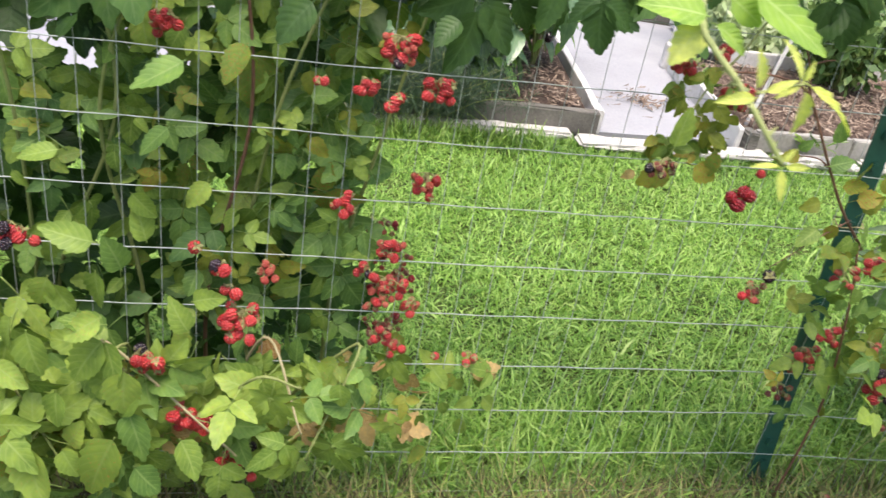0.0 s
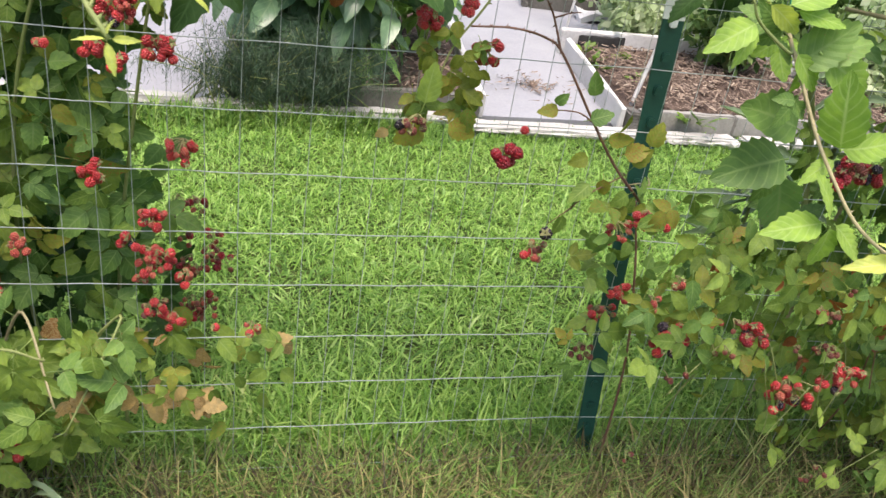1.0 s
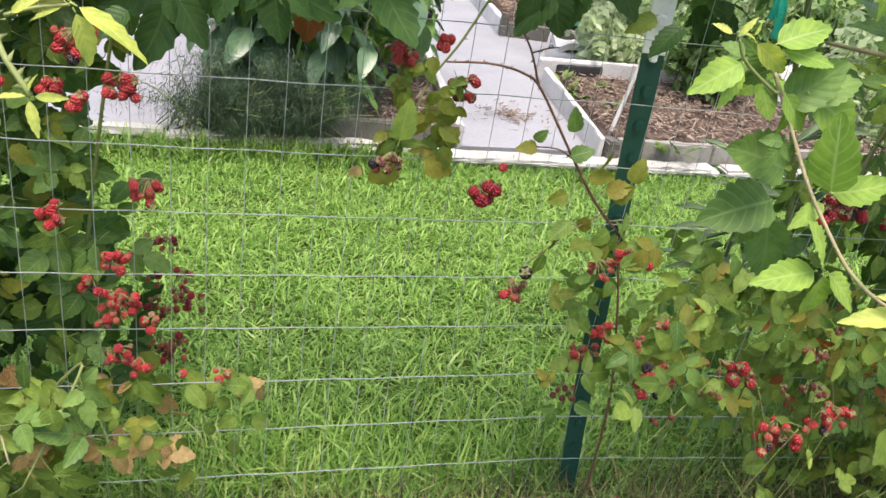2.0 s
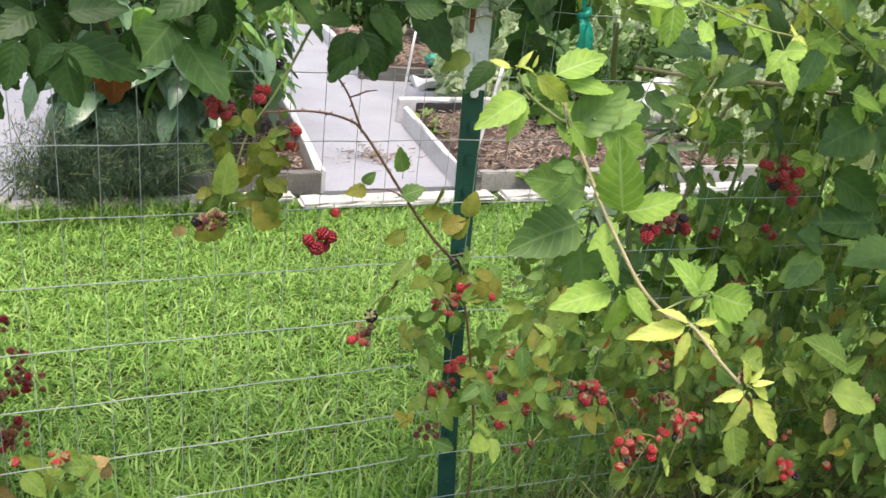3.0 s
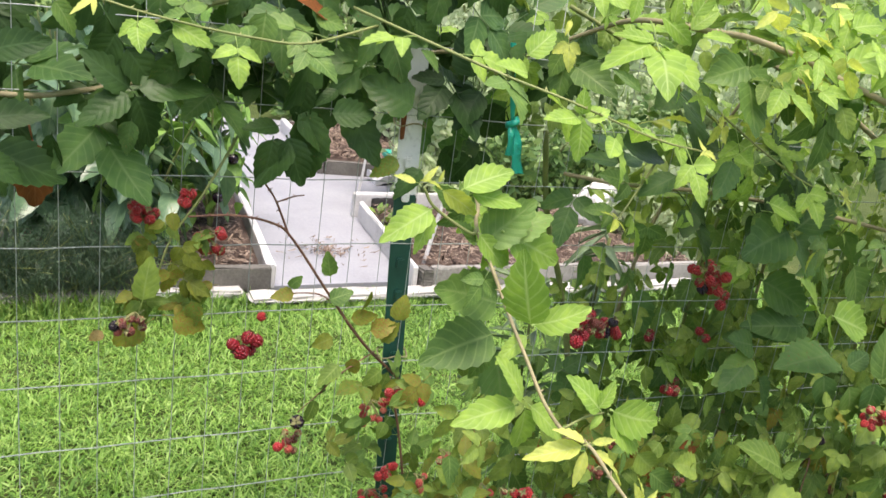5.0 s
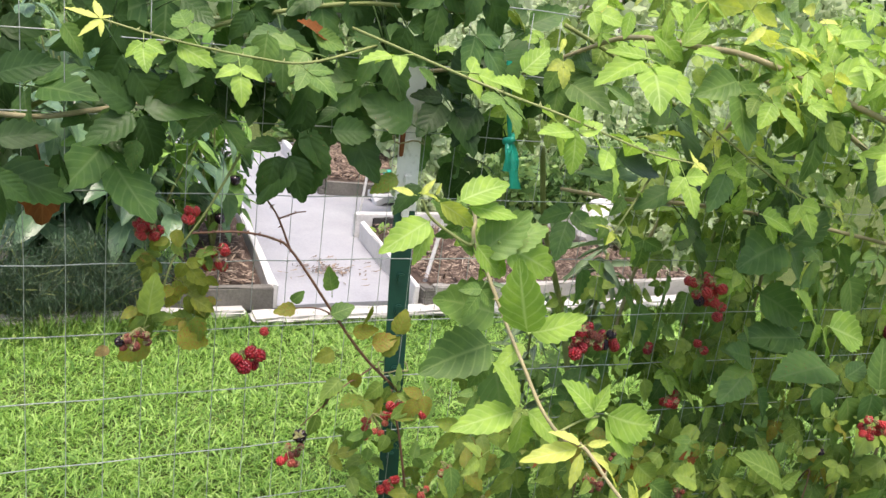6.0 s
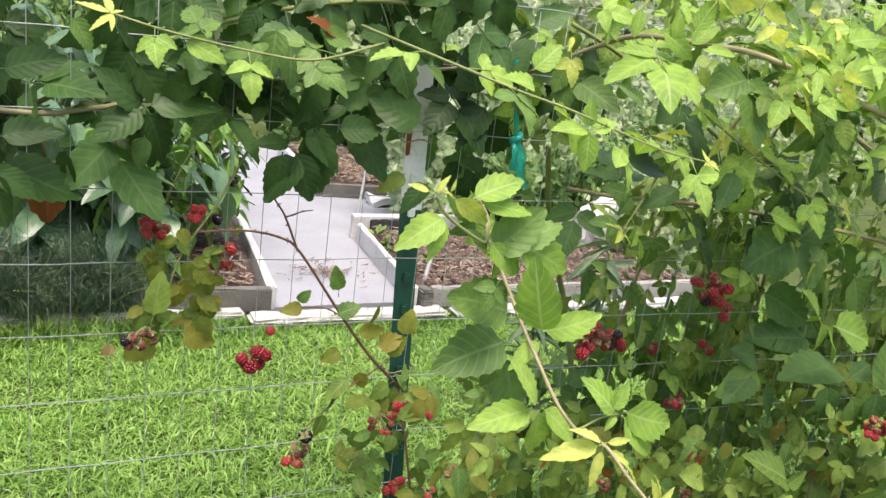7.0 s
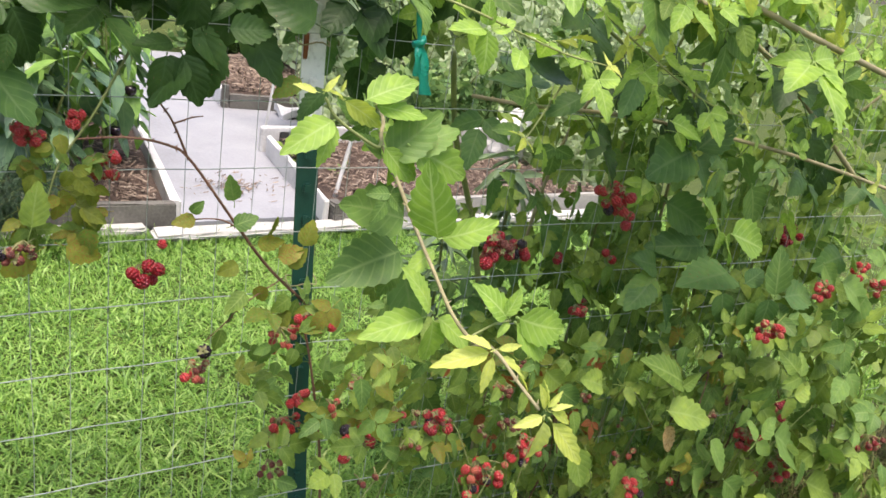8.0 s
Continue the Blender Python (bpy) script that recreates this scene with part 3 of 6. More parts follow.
def verge_place(g, n):
    x, y = g.uniform(-1.6, 2.6, n), np.abs(g.normal(0, 0.12, n)) * np.where(g.uniform(0, 1, n) < 0.06, -0.4, 1.0) + 0.05
    return np.stack([x, y, np.full(n, -0.025)], 1)


blades(10500, verge_place, lambda g, r: g.uniform(0.04, 0.125, len(r)), 0.0037, 0.5, 12, TALL, "verge_grass", "tall unmown grass along the foot of the wire fence", 0.6)
blades(31000, lambda g, n: np.stack([g.uniform(-1.4, 2.0, n) + g.normal(0, 0.2, n), g.uniform(-0.5, -0.01, n) + np.where(g.uniform(0, 1, n) < 0.3, -g.exponential(0.15, n), 0), np.full(n, -0.028)], 1), lambda g, r: g.uniform(0.05, 0.16, len(r)), 0.0028, 0.85, 13, STRAW, "dry_thatch", "dry brown thatch and straw below the fence", 0.25)
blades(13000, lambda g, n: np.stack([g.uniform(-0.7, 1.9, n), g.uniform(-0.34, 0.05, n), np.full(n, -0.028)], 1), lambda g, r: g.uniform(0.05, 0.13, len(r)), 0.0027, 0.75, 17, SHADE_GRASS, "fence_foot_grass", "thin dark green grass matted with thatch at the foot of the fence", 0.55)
blades(5000, lambda g, n: np.stack([g.normal(0, 1.9, n), -0.55 - np.abs(g.normal(0, 1.1, n)), np.full(n, -0.028)], 1), lambda g, r: g.uniform(0.04, 0.12, len(r)), 0.005, 0.6, 14, TALL, "near_grass", "grass on the near side of the fence", 0.4)


# ---- raised beds ----
def board(parent, name, a, b, high, thick, material, seed, lift=0.0, bevel=0.005, label=""):
    """A board on edge from a to b."""
    rng = random.Random(seed)
    a, b = Vector((*a, 0)), Vector((*b, 0))
    d = b - a
    bm = rounded_box(d.length, thick, high, bevel, 0.0014, 10, rng)
    m = Matrix.Translation((a + b) / 2 + Vector((0, 0, lift))) @ pose(0, 0, 0, 0, 0, math.degrees(math.atan2(d.y, d.x)))
    return part(name, bm, material, parent, label, m)


def soil_fill(parent, corners, z, seed):
    """Uneven soil inside the boards, as a grid between four corners."""
    bm = bmesh.new()
    bmesh.ops.create_grid(bm, x_segments=26, y_segments=26, size=0.5)
    a, b, c, d = [Vector(p) for p in corners]
    for v in bm.verts:
        u, w = v.co.x + 0.5, v.co.y + 0.5
        p = a.lerp(b, u).lerp(d.lerp(c, u), w)
        edge = min(u, 1 - u, w, 1 - w)
        v.co = Vector((p.x, p.y, z + (0.03 * noise.noise(Vector((p.x * 6, p.y * 6, seed))) + 0.012 * noise.noise(Vector((p.x * 22, p.y * 22, seed)))) * min(1, edge * 8)))
    low = bmesh.ops.extrude_face_region(bm, geom=bm.faces[:])
    for g in low["geom"]:
        if isinstance(g, bmesh.types.BMVert):
            g.co.z = 0.0
    bmesh.ops.recalc_face_normals(bm, faces=bm.faces)
    ob = part("soil", bm, SOIL, parent, "dark crumbly soil")
    smooth(ob.data)


def chips(name, n, corners, z, seed, label, size=0.03):
    """Loose bark chips and dead stalks on the soil, in one mesh."""
    g = np.random.default_rng(seed)
    c = np.array(corners, float)
    u, w = g.uniform(0.03, 0.97, (2, n))
    p = ((1 - u)[:, None] * c[0] + u[:, None] * c[1]) * (1 - w)[:, None] + ((1 - u)[:, None] * c[3] + u[:, None] * c[2]) * w[:, None]
    p = np.concatenate([p, (z + g.uniform(0.004, 0.026, n))[:, None]], 1)
    a, tilt = g.uniform(0, 2 * np.pi, n), g.normal(0, 0.3, n)
    d = np.stack([np.cos(a) * np.cos(tilt), np.sin(a) * np.cos(tilt), np.sin(tilt)], 1)
    s = np.stack([-np.sin(a), np.cos(a), np.zeros(n)], 1)
    ln, wd, th = (size * g.uniform(0.5, 1.8, n))[:, None], (size * g.uniform(0.1, 0.35, n))[:, None], (size * g.uniform(0.06, 0.16, n))[:, None]
    up = np.array([[0, 0, 1.0]])
    v = np.stack([p - d * ln * 0.5 - s * wd * 0.4, p - d * ln * 0.45 + s * wd * 0.5, p + d * ln * 0.5 + s * wd * 0.3, p + d * ln * 0.42 - s * wd * 0.5,
                  p - d * ln * 0.4 + up * th, p + d * ln * 0.4 + up * th], 1).reshape(-1, 3)
    b = (np.arange(n) * 6)[:, None]
    quads = np.concatenate([b + np.array([[0, 3, 5, 4]]), b + np.array([[1, 4, 5, 2]])])
    tris = np.concatenate([b + np.array([[0, 4, 1]]), b + np.array([[2, 5, 3]])])
    tagged(new(name, big_mesh(name, v, quads, tris, MULCH)), label, "mulch", kind="stuff")


left_bed = thing("raised_bed", (0.1, 2.5, 0), "raised garden bed with weathered timber front and white side", "raised bed", "raised beds")
board(left_bed, "front_board", (-0.41, 1.885), (0.535, 1.84), 0.095, 0.04, GREY_WOOD, 21)
board(left_bed, "side_board", (0.535, 1.84), (0.675, 3.25), 0.1, 0.035, WHITE_BOARD, 22, label="white painted board")
board(left_bed, "side_board", (-0.42, 1.9), (-0.38, 3.24), 0.09, 0.035, GREY_WOOD, 23)
board(left_bed, "back_board", (-0.36, 3.25), (0.65, 3.25), 0.09, 0.035, GREY_WOOD, 24)
LEFT_SOIL = ((-0.38, 1.91), (0.505, 1.87), (0.64, 3.22), (-0.35, 3.22))
soil_fill(left_bed, [(*p, 0) for p in LEFT_SOIL], 0.065, 2.0)
chips("bed_mulch", 2600, LEFT_SOIL, 0.07, 31, "bark chips and dead stalks on the bed soil", 0.026)

right_bed = thing("raised_bed", (1.8, 2.3, 0), "raised bed with white side boards and bare mulched soil", "raised bed", "raised beds")
board(right_bed, "side_board", (1.125, 1.79), (1.228, 2.76), 0.1, 0.026, WHITE_BOARD, 25, label="white painted board")
board(right_bed, "front_board", (1.2, 1.812), (1.64, 1.807), 0.09, 0.035, PALE_WOOD, 26)
board(right_bed, "front_board", (1.645, 1.807), (2.7, 1.8), 0.09, 0.035, PALE_WOOD, 27)
board(right_bed, "end_block", (1.143, 1.8), (1.196, 1.805), 0.09, 0.08, GREY_WOOD, 28, label="dark sawn timber end")
board(right_bed, "back_board", (1.2, 2.81), (2.7, 2.86), 0.13, 0.04, WHITE_BOARD, 29, label="white painted board")
# thin near-black panel along part of the back board
board(right_bed, "liner", (1.29, 2.775), (1.55, 2.785), 0.115, 0.012, DARK_PANEL, 30, label="thin dark panel before the white back board")
RIGHT_SOIL = ((1.16, 1.84), (2.7, 1.83), (2.7, 2.8), (1.25, 2.77))
soil_fill(right_bed, [(*p, 0) for p in RIGHT_SOIL], 0.06, 5.0)
chips("bed_mulch", 3900, RIGHT_SOIL, 0.065, 32, "dry stalks and bark chips on the bare bed", 0.026)

far_bed = thing("raised_bed", (1.7, 4.3, 0), "far raised bed with grey timber edge", "raised bed", "raised beds")
board(far_bed, "front_board", (1.33, 3.73), (2.4, 3.56), 0.085, 0.05, GREY_WOOD, 33)
board(far_bed, "side_board", (1.31, 3.77), (1.4, 5.0), 0.1, 0.04, WHITE_BOARD, 34, label="white painted board")
board(far_bed, "corner_post", (1.285, 3.735), (1.325, 3.73), 0.14, 0.05, GREY_WOOD, 36, label="dark timber corner post")
FAR_SOIL = ((1.36, 3.76), (2.4, 3.6), (2.5, 5.0), (1.43, 5.0))
soil_fill(far_bed, [(*p, 0) for p in FAR_SOIL], 0.08, 7.0)
chips("bed_mulch", 2600, FAR_SOIL, 0.085, 35, "reddish bark mulch in the far bed", 0.04)

debris = thing("dry_debris_patch", (0.88, 2.28, 0.0), "stained patch of dry debris on the pale path", "debris")
g_rng = random.Random(77)
vs, fs = [], []
for k in range(190):
    a, r = g_rng.uniform(0, 6.283), abs(g_rng.gauss(0, 0.085))
    x, y, h = 0.89 + math.cos(a) * r * 1.2, 2.27 + math.sin(a) * r, 0.012
    d, l = g_rng.uniform(0, 6.283), g_rng.uniform(0.01, 0.045)
    b = len(vs)
    w = g_rng.uniform(0.002, 0.005)
    cx, sx = math.cos(d), math.sin(d)
    vs += [(x, y, h), (x + cx * l - sx * w, y + sx * l + cx * w, h + 0.004), (x + cx * l * 1.2, y + sx * l * 1.2, h + 0.008), (x + cx * l + sx * w, y + sx * l - cx * w, h + 0.002)]
    fs.append((b, b + 1, b + 2, b + 3))
part("dry_stalk", mesh_of("dry_stalk", vs, fs, MULCH), None, debris)["kind"] = "stuff"

# white stakes: one in the bare bed, one at its far corner
stake = thing("garden_stake", (1.229, 1.94, 0.03), "thin white garden stake leaning in the bare bed", "stake", "garden stakes")
vs, fs = tube(spline([(1.222, 1.94, 0.03), (1.27, 1.96, 0.22), (1.335, 1.98, 0.5)], 8), 0.009, 0.008, 8)
part("rod", mesh_of("rod", vs, fs, WHITE_BOARD), None, stake)
stake = thing("garden_stake", (1.2, 2.88, 0), "thin white garden stake at the corner of the beds", "stake", "garden stakes")
vs, fs = tube(spline([(1.25, 2.9, 0.0), (1.27, 2.9, 0.2), (1.3, 2.91, 0.45)], 6), 0.008, 0.007, 8)
part("rod", mesh_of("rod", vs, fs, WHITE_BOARD), None, stake)


# ---- wire fence ----
fence = thing("wire_fence", (0.25, 0, 0), "galvanised welded wire garden fence with tall oblong meshes", "fence")
DX, DZ = 0.0508, 0.1016
f_rng = random.Random(4)
row_bend = [[f_rng.uniform(-0.003, 0.003) for _ in range(9)] for _ in range(14)]
for j in range(13):
    pts = []
    for i in range(61):
        x = -1.75 + i * 0.07
        k = (i / 60) * 7
        k0 = int(min(k, 6))
        dz = row_bend[j][k0] * (1 - (k - k0)) + row_bend[j][k0 + 1] * (k - k0)
        pts.append(Vector((x, fence_y(x) - 0.0012, DZ * j + dz + 0.001 * math.sin(x * 124 + j))))
    vs, fs = tube(pts, 0.00088, 0.00088, 6)
    part("line_wire", mesh_of("line_wire", vs, fs, WIRE), None, fence)
for k in range(-34, 48):
    x = DX * k
    lean = f_rng.uniform(-0.004, 0.004)
    pts = [Vector((x + lean * (i / 12 - 0.6) + f_rng.uniform(-0.0007, 0.0007), fence_y(x) + 0.0012, DZ * i * 1.0 - 0.005)) for i in range(13)]
    vs, fs = tube(pts, 0.00058, 0.00058, 5)
    part("stay_wire", mesh_of("stay_wire", vs, fs, WIRE), None, fence)


# ---- steel post: green below, white tip ----
def post_section(line, width, depth, web):
    """A studded T section swept up a line."""
    prof = [(-width / 2, 0), (width / 2, 0), (width / 2, 0.005), (web, 0.008), (web, depth), (-web, depth), (-web, 0.008), (-width / 2, 0.005)]
    verts, faces = [], []
    for i, (p, turn) in enumerate(line):
        c, s = math.cos(turn), math.sin(turn)
        verts += [(p[0] + a * c - b * s, p[1] + a * s + b * c, p[2]) for a, b in prof]
        if i:
            for k in range(8):
                a, b = (i - 1) * 8 + k, (i - 1) * 8 + (k + 1) % 8
                faces.append((a, b, b + 8, a + 8))
    faces.append(tuple(range(8)))
    n = len(line) - 1
    faces.append(tuple(range(n * 8, n * 8 + 8)))
    return verts, faces


post = thing("fence_post", (0.283, 0.02, 0), "dark green steel fence post with a chipped white top", "post")


def post_at(z):
    return (0.302 - 0.095 * z + 0.031 * z * z, 0.016 + 0.006 * z, z)


TURN = radians(-12)
vs, fs = post_section([(post_at(z), TURN) for z in np.linspace(-0.12, 0.888, 12)], 0.034, 0.03, 0.004)
me = mesh_of("shaft", vs, fs, POST_GREEN, True)
part("shaft", me, None, post, "dark green enamelled shaft")
vs, fs = post_section([(post_at(z), TURN) for z in np.linspace(0.888, 1.135, 6)], 0.035, 0.031, 0.0045)
part("tip", mesh_of("tip", vs, fs, POST_WHITE, True), None, post, "chipped white painted tip")
for i in range(19):
    z = 0.06 + i * 0.055
    p = Vector(post_at(z))
    bm = rounded_box(0.012, 0.008, 0.016, 0.002)
    part("stud", bm, POST_GREEN if z < 0.88 else POST_WHITE, post, "", Matrix.Translation(p) @ pose(0, 0, 0, 0, 0, math.degrees(TURN)) @ pose(0, -0.004, -0.008))
bm = rounded_box(0.006, 0.004, 0.04, 0.0015, 0.0008, 0, random.Random(2))
part("rust_patch", bm, RUST, post, "rusty chip in the paint", Matrix.Translation(post_at(0.975)) @ pose(0, 0, 0, 0, 0, math.degrees(TURN)) @ pose(-0.0135, -0.002, 0))
for z in (0.612, 1.0):
    p = Vector(post_at(z))
    ring = [p + Vector((math.cos(a) * 0.026, math.sin(a) * 0.024 + 0.006, 0.004 * math.sin(3 * a))) for a in np.linspace(0, 6.4, 18)]
    vs, fs = tube(ring, 0.0013, 0.0013, 5)
    part("wire_tie", mesh_of("wire_tie", vs, fs, CANE_TAN), None, post, "twisted wire tie")

# ---- teal plastic ribbon tied to the wire ----
def ribbon_strip(points, width, seed):
    line = spline(points, 14)
    rng = random.Random(seed)
    verts, faces = [], []
    for i, p in enumerate(line):
        w = width * (0.5 + 0.5 * math.sin(min(1, i / 4) * 1.57)) / 2
        a = 0.35 * math.sin(i * 0.7 + seed)
        o = Vector((math.cos(a) * w, math.sin(a) * w, 0))
        verts += [p - o, p + o, p + o + Vector((0, 0.0007, 0)), p - o + Vector((0, 0.0007, 0))]
        if i:
            b = i * 4
            for k in range(4):
                faces.append((b - 4 + k, b - 4 + (k + 1) % 4, b + (k + 1) % 4, b + k))
    return mesh_of("strip", verts, faces, RIBBON)


RX, RZ = 0.39, 1.02
ribbon = thing("ribbon", (RX, -0.03, RZ), "teal plastic tape knotted on the fence wire", "ribbon")
part("strip", ribbon_strip([(RX, -0.02, RZ), (RX + 0.006, -0.03, RZ - 0.035), (RX + 0.018, -0.03, RZ - 0.08)], 0.021, 1), None, ribbon)
part("strip", ribbon_strip([(RX, -0.022, RZ), (RX - 0.006, -0.034, RZ - 0.02), (RX - 0.002, -0.03, RZ - 0.052)], 0.013, 2), None, ribbon)
part("strip", ribbon_strip([(RX, -0.02, RZ), (RX - 0.014, -0.028, RZ + 0.06), (RX - 0.026, -0.03, RZ + 0.12)], 0.009, 3), None, ribbon)
vs, fs = tube(spline([(RX - 0.008, -0.018, RZ - 0.006), (RX, -0.03, RZ), (RX + 0.008, -0.018, RZ + 0.005)], 7), 0.006, 0.005, 7)
part("knot", mesh_of("knot", vs, fs, RIBBON), None, ribbon)


# ---- blackberry plants ----
def bramble(at, label):
    return thing("blackberry_plant", at, label, "blackberry bush", "blackberry plants along the fence")


LZ = [0.0, 0.05, 0.12, 0.2, 0.28, 0.35, 0.42, 0.5, 0.58, 0.67, 0.77, 0.92, 1.1]
LX = [-0.82, -0.8, -0.74, -0.66, -0.58, -0.52, -0.52, -0.54, -0.56, -0.55, -0.52, -0.48, -0.46]


def left_edge(z):
    return float(np.interp(z, LZ, LX))


# low front growth of the dense bush
bush_low = bramble((-0.885, -0.100, 0.000), "low sprawling blackberry plant, yellowing leaves in front of the fence")
for i in range(9):
    r = random.Random(100 + i)
    x0 = -1.35 + i * 0.085
    line = cane(bush_low, [(x0, 0.05, -0.02), (x0 + r.uniform(-0.05, 0.08), -0.05, 0.2), (x0 + r.uniform(-0.08, 0.14), -0.14 + r.uniform(-0.05, 0.05), 0.42), (x0 + r.uniform(-0.08, 0.2), -0.2, 0.36 + r.uniform(-0.15, 0.1))], 0.0034, 0.0016, r.choice([CANE_GREEN, CANE_TAN]), 110 + i)
    clothe(bush_low, line, 120 + i, 0.06, 0.056, ["low", "low", "mid"], ("three", "three", "five"), jitter=0.35)
thicket(bush_low, 1, 160, (-1.4, -0.45), (0.13, 0.5), (-0.2, -0.06), lambda x, z: x < left_edge(z) - 0.04 and z < 0.4 + 0.35 * max(0.0, -0.85 - x), 0.056, ["low", "low", "low", "mid", "low", "mid", "low", "turning"], ("three", "three", "one"))
thicket(bush_low, 2, 26, (-0.72, -0.33), (0.1, 0.33), (-0.04, 0.05), lambda x, z: x < -0.33, 0.04, ["turning", "low", "dry", "low"], ("three", "one"))

# tall growth of the same bush, threaded through and behind the mesh
bush_tall = bramble((-0.882, 0.100, 0.000), "tall blackberry plant grown through the fence, mid green leaves")
for i in range(8):
    r = random.Random(200 + i)
    x0 = -1.3 + i * 0.1
    line = cane(bush_tall, [(x0, 0.12, -0.02), (x0 + r.uniform(-0.05, 0.05), 0.12, 0.35), (x0 + r.uniform(-0.06, 0.1), 0.04, 0.7), (x0 + r.uniform(-0.05, 0.12), -0.02, 0.98)], 0.0042, 0.002, r.choice([CANE_GREEN, CANE_RED]), 210 + i)
thicket(bush_tall, 3, 330, (-1.4, -0.48), (0.3, 1.04), (0.035, 0.14), lambda x, z: x < left_edge(z) - 0.03, 0.052, ["mid", "mid", "low", "deep", "turning", "low"], ("three", "three", "one"))
thicket(bush_tall, 16, 60, (-0.95, -0.45), (0.62, 0.98), (0.03, 0.1), lambda x, z: x < left_edge(z) - 0.01, 0.05, ["mid", "low", "mid"], ("three", "one"))
thicket(bush_tall, 19, 45, (-1.35, -0.8), (0.82, 1.02), (0.03, 0.12), lambda x, z: True, 0.07, ["dark", "dark", "mid"], ("three", "one"))
thicket(bush_tall, 30, 36, (-0.98, -0.58), (0.78, 1.0), (0.015, 0.04), lambda x, z: True, 0.046, ["mid", "low", "low", "turning"], ("three", "one"), jitter=0.4)
bush_gap = bramble((-0.6, 0.3, 0), "grey-green blackberry leaves in shade at the foot of the bush")
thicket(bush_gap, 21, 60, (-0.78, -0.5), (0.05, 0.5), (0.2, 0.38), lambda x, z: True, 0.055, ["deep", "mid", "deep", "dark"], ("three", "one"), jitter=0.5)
bush_deep = bramble((-1.0, 0.25, 0), "shaded blackberry growth deep behind the fence")
# darker leaf colours put the shade of the bush's inside into the leaves
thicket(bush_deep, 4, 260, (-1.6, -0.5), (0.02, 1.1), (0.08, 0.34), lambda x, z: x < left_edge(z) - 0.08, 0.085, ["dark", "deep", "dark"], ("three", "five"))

thicket(bush_low, 24, 60, (-0.98, -0.42), (0.11, 0.34), (-0.16, -0.02), lambda x, z: x < left_edge(z) + 0.04, 0.034, ["turning", "mottled", "low", "dry", "low", "mottled"], ("three", "one"), jitter=0.5)
thicket(bush_tall, 25, 50, (-1.05, -0.52), (0.42, 0.9), (0.012, 0.03), lambda x, z: x < left_edge(z) + 0.01, 0.036, ["low", "turning", "low", "mottled", "mid"], ("three", "three", "one"), jitter=0.5)

place_leaves(bush_low, [
        (-0.908, -0.207, 0.637, 156, 0.066, "blade", "low"), (-0.961, -0.121, 0.713, -177, 0.051, "blade", "low"), (-0.817, -0.100, 0.832, -146, 0.075, "blade", "mid"), (-0.673, -0.121, 0.924, -140, 0.067, "blade", "dark"),
        (-0.747, -0.060, 0.847, -130, 0.061, "blade", "turning"), (-0.843, -0.050, 0.722, -145, 0.056, "blade", "mid"), (-0.955, 0.000, 0.846, -138, 0.047, "blade", "dark"), (-0.907, -0.207, 0.531, -142, 0.060, "blade", "low"),
        (-0.864, -0.207, 0.405, -137, 0.059, "blade", "low"), (-0.385, -0.100, 0.970, -102, 0.063, "blade", "dark"), (-0.342, -0.100, 0.968, -66, 0.068, "blade", "dark"), (-0.918, -0.207, 0.303, -78, 0.055, "blade", "turning"),
        (-0.947, -0.207, 0.303, -138, 0.047, "blade", "low"),
], 656)

place_leaves(bush_low, [
        (-0.576, -0.030, 0.210, -72, 0.040, "blade", "dry"),
        (-0.535, -0.030, 0.190, -65, 0.043, "blade", "dry"),
        (-0.498, -0.020, 0.206, -34, 0.044, "blade", "dry"),
        (-0.461, -0.020, 0.186, -68, 0.042, "blade", "dry"),
        (-0.715, -0.100, 0.260, -97, 0.052, "blade", "turning"),
        (-0.331, 0.000, 0.298, -53, 0.046, "blade", "dry"),
        (-0.536, -0.020, 0.288, -139, 0.035, "blade", "low"),
        (-0.490, -0.020, 0.301, -47, 0.040, "blade", "low"),
        (-0.429, 0.000, 0.297, -46, 0.042, "blade", "turning"),
        (-0.637, 0.020, 0.383, -121, 0.054, "blade", "dark"),
        (-0.386, 0.000, 0.272, -46, 0.043, "blade", "low"),
], 657)

